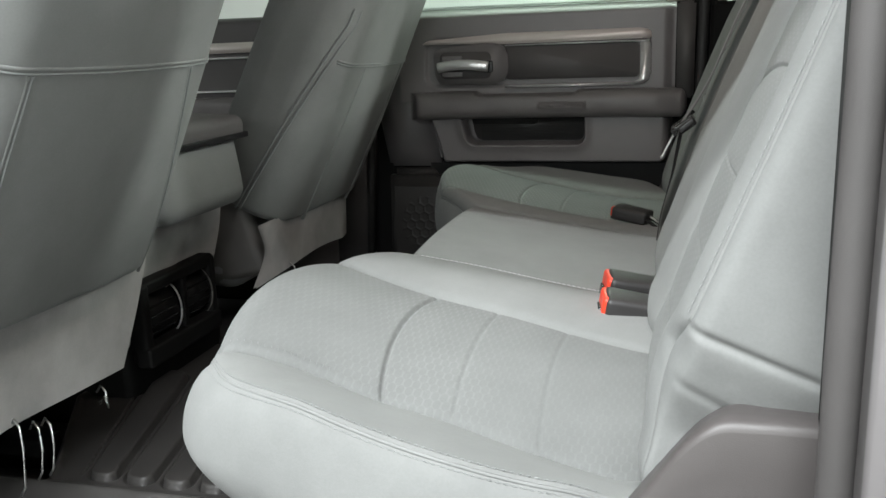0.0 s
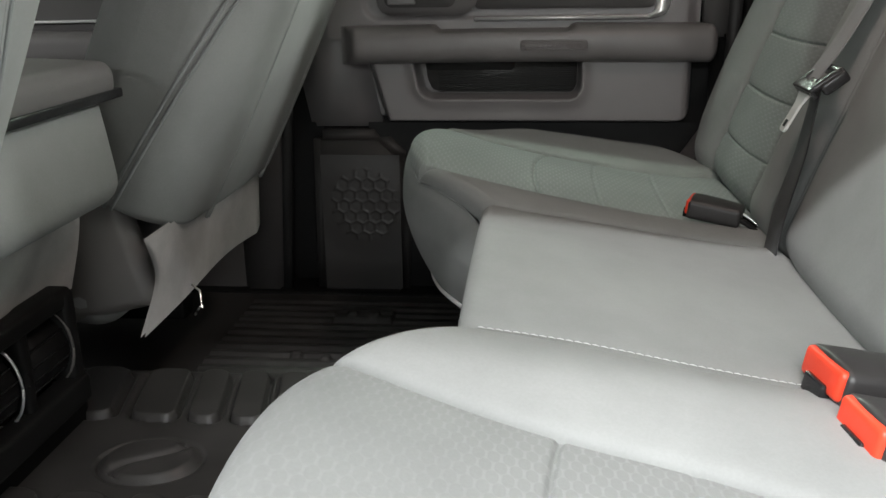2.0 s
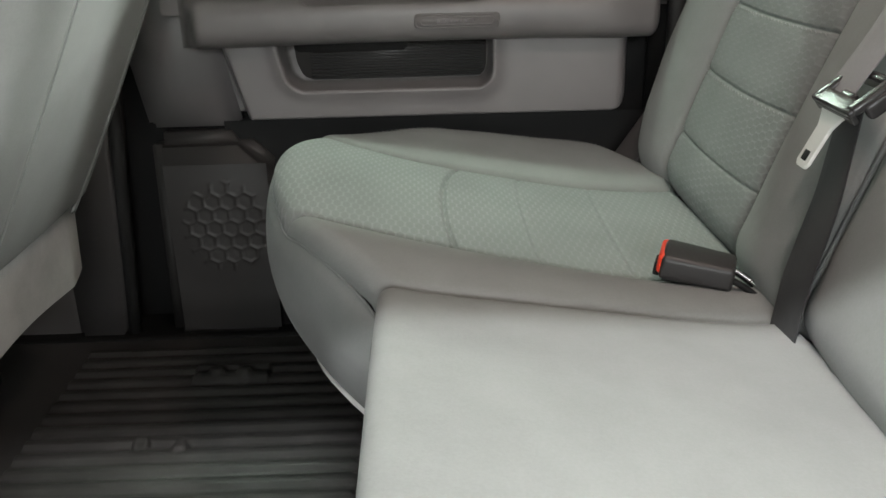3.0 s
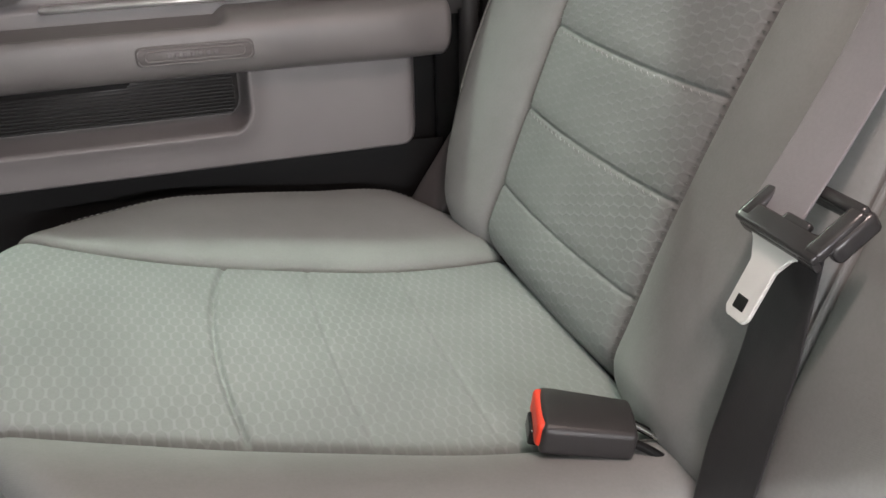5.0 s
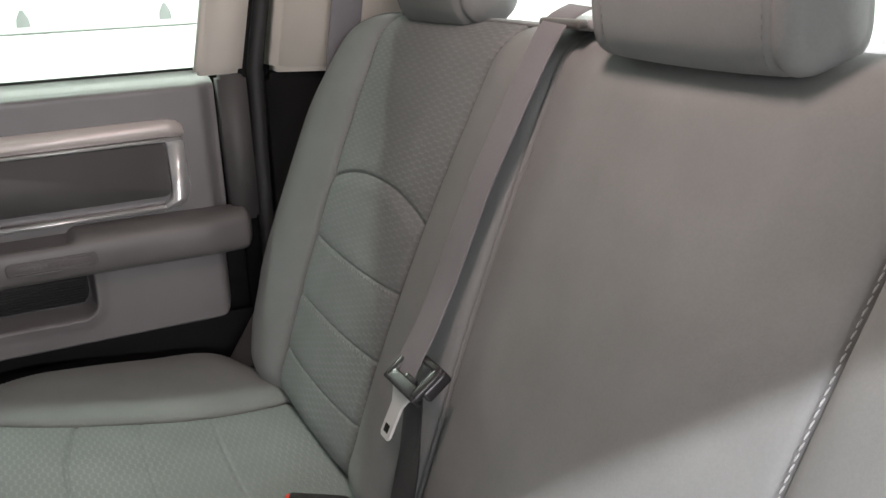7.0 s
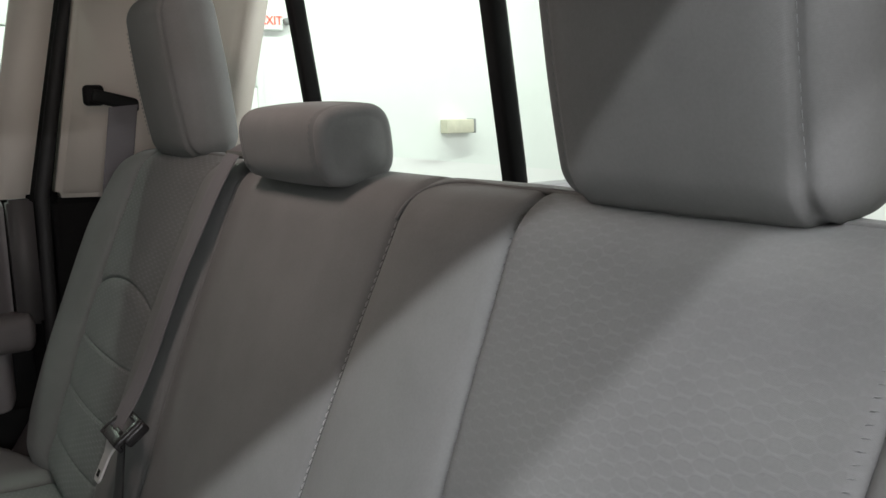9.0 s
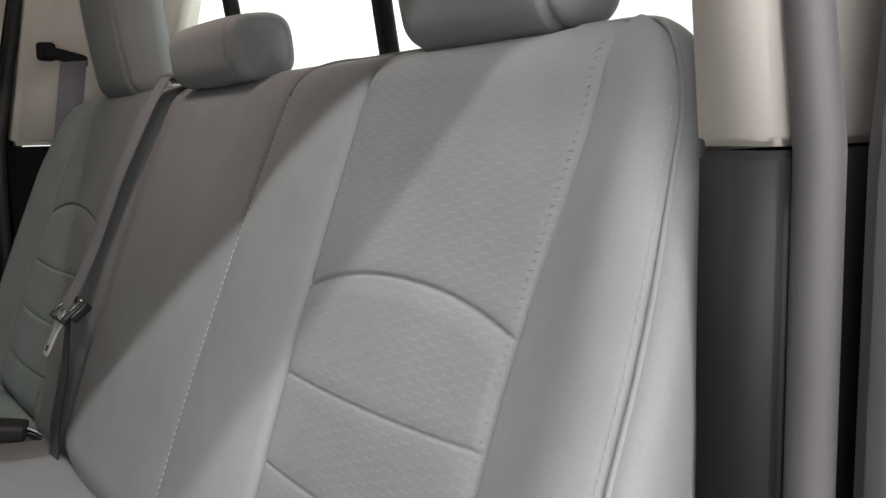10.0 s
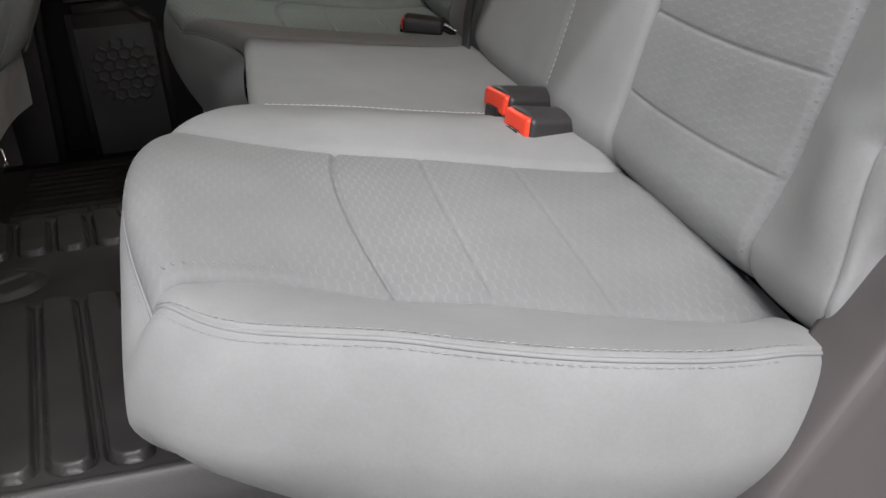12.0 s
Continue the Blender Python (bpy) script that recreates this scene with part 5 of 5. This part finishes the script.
console = thing("centre_console", "folded grey cloth centre seat with padded lid and rear vents", "console")
box_part("cloth_body", (0.40, 0.262, 0.150), 0.030, (-0.955, 0.0, 0.562), M_CLOTH, console, "grey cloth folded centre seat", (0, -8, 0), 8, (0.006, 0.004, 0))
box_part("lid", (0.40, 0.262, 0.042), 0.017, (-0.945, 0.0, 0.655), M_DOORDARK, console, "dark padded lid", (0, 2, 0), 7, (0, 0, 0.005))
box_part("lid_gap", (0.404, 0.266, 0.010), 0.002, (-0.945, 0.0, 0.634), M_GLOSSBLACK, console, "black gap with latch")
box_part("latch", (0.010, 0.06, 0.007), 0.002, (-0.752, 0.02, 0.635), M_STEEL, console, "bright lid latch")
u, t = np.meshgrid(np.linspace(-1, 1, 30), np.linspace(0, 1, 10))
zt = 0.500 * (1 - t) + (0.395 + 0.012 * np.sin(u * 3)) * t
sheet("felt_flap", np.stack([-0.822 - 0.02 * t + 0.004 * np.sin(u * 7 + t * 3), 0.145 * u, zt], axis=-1), M_FELT, console, "ragged pale felt flap")
box_part("console_base", (0.36, 0.30, 0.24), 0.02, (-1.02, 0.0, 0.285), M_BLACK, console, "black console base")
for nm, size, at in (("vent_frame", (0.030, 0.232, 0.022), (-0.826, -0.028, 0.412)), ("vent_frame", (0.030, 0.232, 0.034), (-0.818, -0.028, 0.300)), ("vent_frame", (0.030, 0.022, 0.13), (-0.824, 0.078, 0.355)), ("vent_frame", (0.030, 0.022, 0.13), (-0.824, -0.132, 0.355)), ("vent_frame", (0.028, 0.016, 0.13), (-0.826, -0.012, 0.355))):
    box_part(nm, size, 0.006, at, M_BLACK, console, "black vent frame")
for cy in (-0.078, 0.026):
    ang = np.linspace(0, 2 * np.pi, 28)
    ring = np.stack([-0.838 + 0.030 * np.cos(ang), np.full(28, cy), 0.355 + 0.046 * np.sin(ang)], axis=1)
    tube("vent_drum", [(-0.852, cy - 0.042, 0.355), (-0.852, cy + 0.042, 0.355)], 0.040, M_BLACK, console, "black vent drum", 24)
    for k in range(4):
        box_part("vane", (0.004, 0.088, 0.003), 0.001, (-0.812 - abs(k - 1.5) * 0.005, cy, 0.332 + 0.015 * k), M_GLOSSBLACK, console)
    tube("ring", ring + np.array([0, 0.042, 0]), 0.0016, M_CHROME if cy < 0 else M_SHIELD, console, "bright ring" if cy < 0 else "grey ring", 6)

# ---- floor ----
gx = np.concatenate([np.linspace(-1.30, -0.95, 40), np.linspace(-0.946, -0.44, 320), np.linspace(-0.436, -0.12, 50)])
gy = np.concatenate([np.linspace(-0.80, -0.47, 40), np.linspace(-0.466, 0.34, 420), np.linspace(0.345, 0.80, 130)])
X, Y = np.meshgrid(gx, gy)


def pads(c, pitch, half, lo, hi, along, r=0.018):
    """Flat raised pads with round ends every pitch across c, each within a sunk outline: height over the sheet."""
    f = np.abs(np.mod(c + pitch / 2, pitch) - pitch / 2)
    q = np.abs(along - (lo + hi) / 2) - (hi - lo) / 2
    qx, qy = f - half + r, q + r
    d = np.hypot(np.maximum(qx, 0), np.maximum(qy, 0)) + np.minimum(np.maximum(qx, qy), 0) - r
    return 0.0080 * smooth01(-d / 0.0032) - 0.0080 * np.exp(-(d / 0.0022) ** 2), d


hump = smooth01((0.345 - Y) / 0.085) * smooth01((Y + 0.475) / 0.045)
Zf = 0.155 + 0.078 * hump
x_end = X.copy()
for _ in range(12):
    x_end = X + (0.2 + 1.2 * np.clip(-0.63 - x_end, 0, 0.2)) * (Y + 0.40)
for lo, hi, shift in ((-0.405, -0.035, 0.0), (0.125, 0.262, 0.027)):
    rise, d = pads(x_end + 0.613 + shift, 0.0545, 0.0215, lo, hi, Y)
    Zf += rise * (X < -0.40) * (x_end > -0.755) * (d < 0.02)
edge = X - np.maximum(-0.785 - 0.59 * (Y + 0.415), -0.93)
mat_zone = smooth01((0.40 - np.abs(Y + 0.02)) / 0.05)
Zf += (0.007 * np.exp(-(edge / 0.006) ** 2) - 0.055 * smooth01((-edge - 0.004) / 0.014)) * mat_zone
Zf += 0.005 * np.exp(-((Y + 0.427) / 0.006) ** 2) + 0.003 * np.exp(-((Y + 0.447) / 0.005) ** 2)
rib = np.abs(np.mod(Y, 0.030) - 0.015)
Zf += 0.005 * smooth01((0.010 - rib) / 0.004) * (Y > 0.36) * (Y < 0.74) * (X < -0.40) * (X > -0.82)
oval = np.hypot((X + 0.718) / 0.056, (Y - 0.035) / 0.046)
curl = (X + 0.718) / 0.056 - 0.55 * np.sin((Y - 0.035) / 0.046 * 2.6)
Zf += 0.0060 * smooth01((1.0 - oval) / 0.18) - 0.0050 * np.exp(-(curl / 0.14) ** 2) * (oval < 0.92) - 0.004 * np.exp(-((oval - 1.06) / 0.05) ** 2)
boss = np.maximum(np.abs(X + 0.592) - 0.056, np.abs(Y - 0.655) - 0.024)
Zf += 0.006 * smooth01(-boss / 0.006)
for bx, by, br in ((-0.612, 0.655, 0.014), (-0.572, 0.652, 0.014), (-0.672, 0.484, 0.013), (-0.622, 0.478, 0.013)):
    Zf += 0.007 * smooth01((br - np.hypot(X - bx, Y - by)) / 0.006)
floor_ob = sheet("floor", np.stack([X, Y, Zf], axis=-1), M_MAT, None)
tagged(floor_ob, "black ribbed rubber floor mat over the cabin floor", "floor mat", "", "structure")
under = thing("under_seat_box", "black storage box under the rear bench", "storage box")
box_part("body", (0.27, 1.34, 0.175), 0.012, (-0.165, 0.0, 0.246), M_BLACK, under, n=4)
sill = thing("door_sill", "black plastic sill plate of the open doorway", "door sill", "door sills", "structure")
box_part("plate", (1.25, 0.16, 0.05), 0.012, (-0.72, -0.855, 0.135), M_BLACK, sill)

# ---- cab shell ----
roof = thing("ceiling", "beige cloth headliner under the cab roof", "roof lining", "", "structure")
box_part("lining", (2.15, 1.50, 0.03), 0.012, (-0.63, 0.0, 1.375), M_LINER, roof)
box_part("outer_skin", (2.25, 1.62, 0.03), 0.014, (-0.63, 0.0, 1.42), M_PAINT, roof, "dark grey painted roof")
for sy in (-1, 1):
    box_part("side_rail", (2.2, 0.07, 0.16), 0.02, (-0.62, sy * 0.760, 1.381), M_PAINT, roof, "painted roof rail")
dome_lamp = thing("dome_lamp", "small warm dome lamp in the beige headliner", "dome lamp")
box_part("bezel", (0.16, 0.10, 0.016), 0.006, (-0.04, 0.02, 1.356), M_LINER, dome_lamp, "beige lamp bezel", n=3)
rear = thing("wall_rear", "black rear cab wall below a sliding back window", "cab wall", "", "structure")
box_part("panel", (0.05, 1.62, 0.75), 0.01, (0.335, 0.0, 0.485), M_BLACK, rear)
box_part("window_ledge", (0.06, 1.50, 0.024), 0.008, (0.318, 0.0, 0.866), M_DOORDARK, rear, "dark window ledge")
for y0 in (-0.182, 0.212):
    box_part("window_bar", (0.020, 0.019, 0.46), 0.005, (0.258, y0, 1.148), M_BLACK, rear, "black sliding window bar", (0, -8.5, 0), 3)
for nm, ya, yb in (("back_pane", -0.60, -0.19), ("back_pane", -0.174, 0.204), ("back_pane", 0.220, 0.60)):
    bm = bmesh.new()
    bm.faces.new([bm.verts.new(c) for c in ((0.292, ya, 0.94), (0.292, yb, 0.94), (0.229, yb, 1.36), (0.229, ya, 1.36))])
    g = part(nm, bm, M_GLASS, rear, "clear window pane", False)
    g.visible_shadow = False
bp = thing("pillar_centre", "dark centre pillar trim with belt cover between the far doors", "pillar trim", "", "structure")
part("cover", extrude_poly([(-0.86, 0.14), (-0.775, 0.14), (-0.752, 0.49), (-0.735, 0.86), (-0.70, 1.36), (-0.80, 1.36), (-0.84, 0.86)], 0.79, 0.86, 0.012), M_DOORDARK, bp)
tube("seal", [(-0.772, 0.80, 0.15), (-0.752, 0.80, 0.49), (-0.738, 0.80, 0.86), (-0.70, 0.80, 1.34)], 0.010, M_RUBBER, bp, "black rubber seal", 8)
fd = thing("door_2", "grey moulded front door on the far side, closed", "car door", "", "structure")
# Card colour set darker than the other doors' to keep the view below the seat dark.
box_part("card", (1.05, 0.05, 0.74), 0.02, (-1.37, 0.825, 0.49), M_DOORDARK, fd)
part("upper_strip", extrude_poly([(-1.75, 0.765), (-1.74, 0.795), (-0.93, 0.800), (-0.92, 0.775)], 0.780, 0.806, 0.004), M_CHAMP, fd, "champagne metal trim strip")
part("chrome_line", extrude_poly([(-1.75, 0.750), (-0.92, 0.760), (-0.92, 0.765), (-1.75, 0.755)], 0.786, 0.806, 0.001), M_CHROME, fd, "bright chrome line")
part("lower_line", extrude_poly([(-1.75, 0.668), (-0.92, 0.675), (-0.92, 0.680), (-1.75, 0.673)], 0.786, 0.806, 0.001), M_CHROME, fd, "bright chrome line")
box_part("armrest", (0.80, 0.08, 0.06), 0.02, (-1.35, 0.78, 0.63), M_ARM, fd, "dark armrest")
nd = thing("door_3", "grey front door beside the open doorway, closed", "car door", "", "structure")
box_part("card", (1.05, 0.06, 0.74), 0.02, (-1.40, -0.835, 0.49), M_DOOR, nd)
cowl = thing("wall_front", "black dashboard and bulkhead", "dashboard", "", "structure")
box_part("dash", (0.35, 1.60, 0.75), 0.06, (-1.95, 0.0, 0.50), M_BLACK, cowl)
nb = thing("pillar_centre", "dark centre pillar at the open doorway", "pillar trim", "", "structure")
part("cover", extrude_poly([(-0.93, 0.14), (-0.85, 0.14), (-0.83, 0.86), (-0.78, 1.36), (-0.88, 1.36), (-0.92, 0.86)], -0.87, -0.79, 0.012), M_DOORDARK, nb)

# ---- the showroom outside ----
G = -0.55
ground = thing("ground", "grey concrete showroom floor", "concrete floor", "", "structure")
bm = bmesh.new()
bmesh.ops.create_cube(bm, size=1.0, matrix=Matrix.Translation((0, -3.0, G - 0.05)) @ Matrix.Diagonal((24, 24, 0.1, 1)))
part("slab", bm, M_CONC, ground, "", False)
hall = thing("wall_hall", "white painted showroom walls and overhead door", "wall", "", "structure")
# The -y and -x walls are unseen; they close the hall and set its bounce.
for size, at in (((24, 0.1, 4.4), (0, 8.05, G + 2.2)), ((24, 0.1, 4.4), (0, -14.0, G + 2.2)), ((0.1, 22, 4.4), (8.0, -3.0, G + 2.2)), ((0.1, 22, 4.4), (-10, -3.0, G + 2.2))):
    bm = bmesh.new()
    bmesh.ops.create_cube(bm, size=1.0, matrix=Matrix.Translation(at) @ Matrix.Diagonal((*size, 1)))
    part("wall_face", bm, M_WALL if at[1] != -3.0 or at[0] > 0 else M_LOWBOUNCE, hall, "", False)
box_part("wall_panel", (0.02, 1.45, 0.31), 0.006, (7.942, 4.32, 0.97), M_WALL, hall, "white raised wall panel", n=3)
over = thing("overhead_door", "white panelled overhead door with small warning marks", "garage door", "", "structure")
for k in range(6):
    box_part("panel", (5.9, 0.05, 0.604), 0.012, (0.0, 7.97, G + 0.43 - 0.31 + 0.62 * k), M_WALL, over, n=3)
box_part("door_jamb", (0.08, 0.06, 3.6), 0.01, (2.99, 7.97, G + 1.8), M_WALL, over, "white door jamb", n=3)
for k in range(4):
    bm = bmesh.new()
    x0 = -1.17 + k * 1.17
    bm.faces.new([bm.verts.new(c) for c in ((x0 - 0.055, 7.941, 0.56), (x0 + 0.055, 7.941, 0.56), (x0 + 0.048, 7.941, 0.63), (x0 + 0.012, 7.941, 0.70), (x0 - 0.012, 7.941, 0.70), (x0 - 0.048, 7.941, 0.63))])
    part("warning_mark", bm, M_GREYPRINT, over, "small grey warning mark", False)
wall_box = thing("wall_box", "small cream cabinet mounted on the white wall", "wall cabinet")
box_part("case", (0.40, 0.16, 0.16), 0.01, (5.56, 7.92, 0.655), M_CREAM, wall_box, n=3)
box_part("lid_edge", (0.03, 0.17, 0.17), 0.006, (5.77, 7.92, 0.655), M_GREYPRINT, wall_box, "grey edge strip", n=3)
bed = thing("truck_bed", "grey load bed behind the cab with plain side rails", "truck bed", "", "structure")
for sy in (-1, 1):
    box_part("rail", (1.75, 0.09, 0.05), 0.016, (1.30, sy * 0.82, 0.775), M_BEDLINER, bed, "pale grey bed rail", n=4)
    box_part("side", (1.72, 0.05, 0.55), 0.012, (1.30, sy * 0.83, 0.480), M_BLACK, bed, "black bed side", n=4)
box_part("bed_floor", (1.72, 1.66, 0.05), 0.012, (1.30, 0.0, 0.22), M_BLACK, bed, "black bed floor", n=4)
# Unseen deck closing the hall, grey to hold down the fill light.
hallroof = thing("ceiling_hall", "unseen grey ceiling deck that limits bounced light", "ceiling", "", "structure")
bm = bmesh.new()
bmesh.ops.create_cube(bm, size=1.0, matrix=Matrix.Translation((0, -3.0, 3.90)) @ Matrix.Diagonal((24, 22.2, 0.1, 1)))
part("deck", bm, M_LOWBOUNCE, hallroof, "", False)
sign = thing("exit_sign", "white exit sign with red letters on the wall", "exit sign")
box_part("case", (0.28, 0.06, 0.20), 0.02, (3.17, 7.97, 1.80), M_WALL, sign)
for xx in (-0.19, 0.19):
    box_part("lamp_head", (0.09, 0.10, 0.07), 0.03, (3.17 + xx, 7.95, 1.80), M_GREYPRINT, sign, "grey emergency lamp head")
cu = bpy.data.curves.new("letters", "FONT")
cu.body, cu.size, cu.align_x, cu.align_y, cu.extrude = "EXIT", 0.125, "CENTER", "CENTER", 0.004
tmp = new("letters_curve", cu)
me = bpy.data.meshes.new_from_object(tmp)
bpy.data.objects.remove(tmp)
me.materials.append(M_EXIT)
tx = new("letters", me)
tx.parent = sign
tx.matrix_world = Matrix.Translation((3.17, 7.934, 1.80)) @ Matrix(((1, 0, 0, 0), (0, 0, -1, 0), (0, 1, 0, 0), (0, 0, 0, 1)))
tx["label"] = "red exit letters"
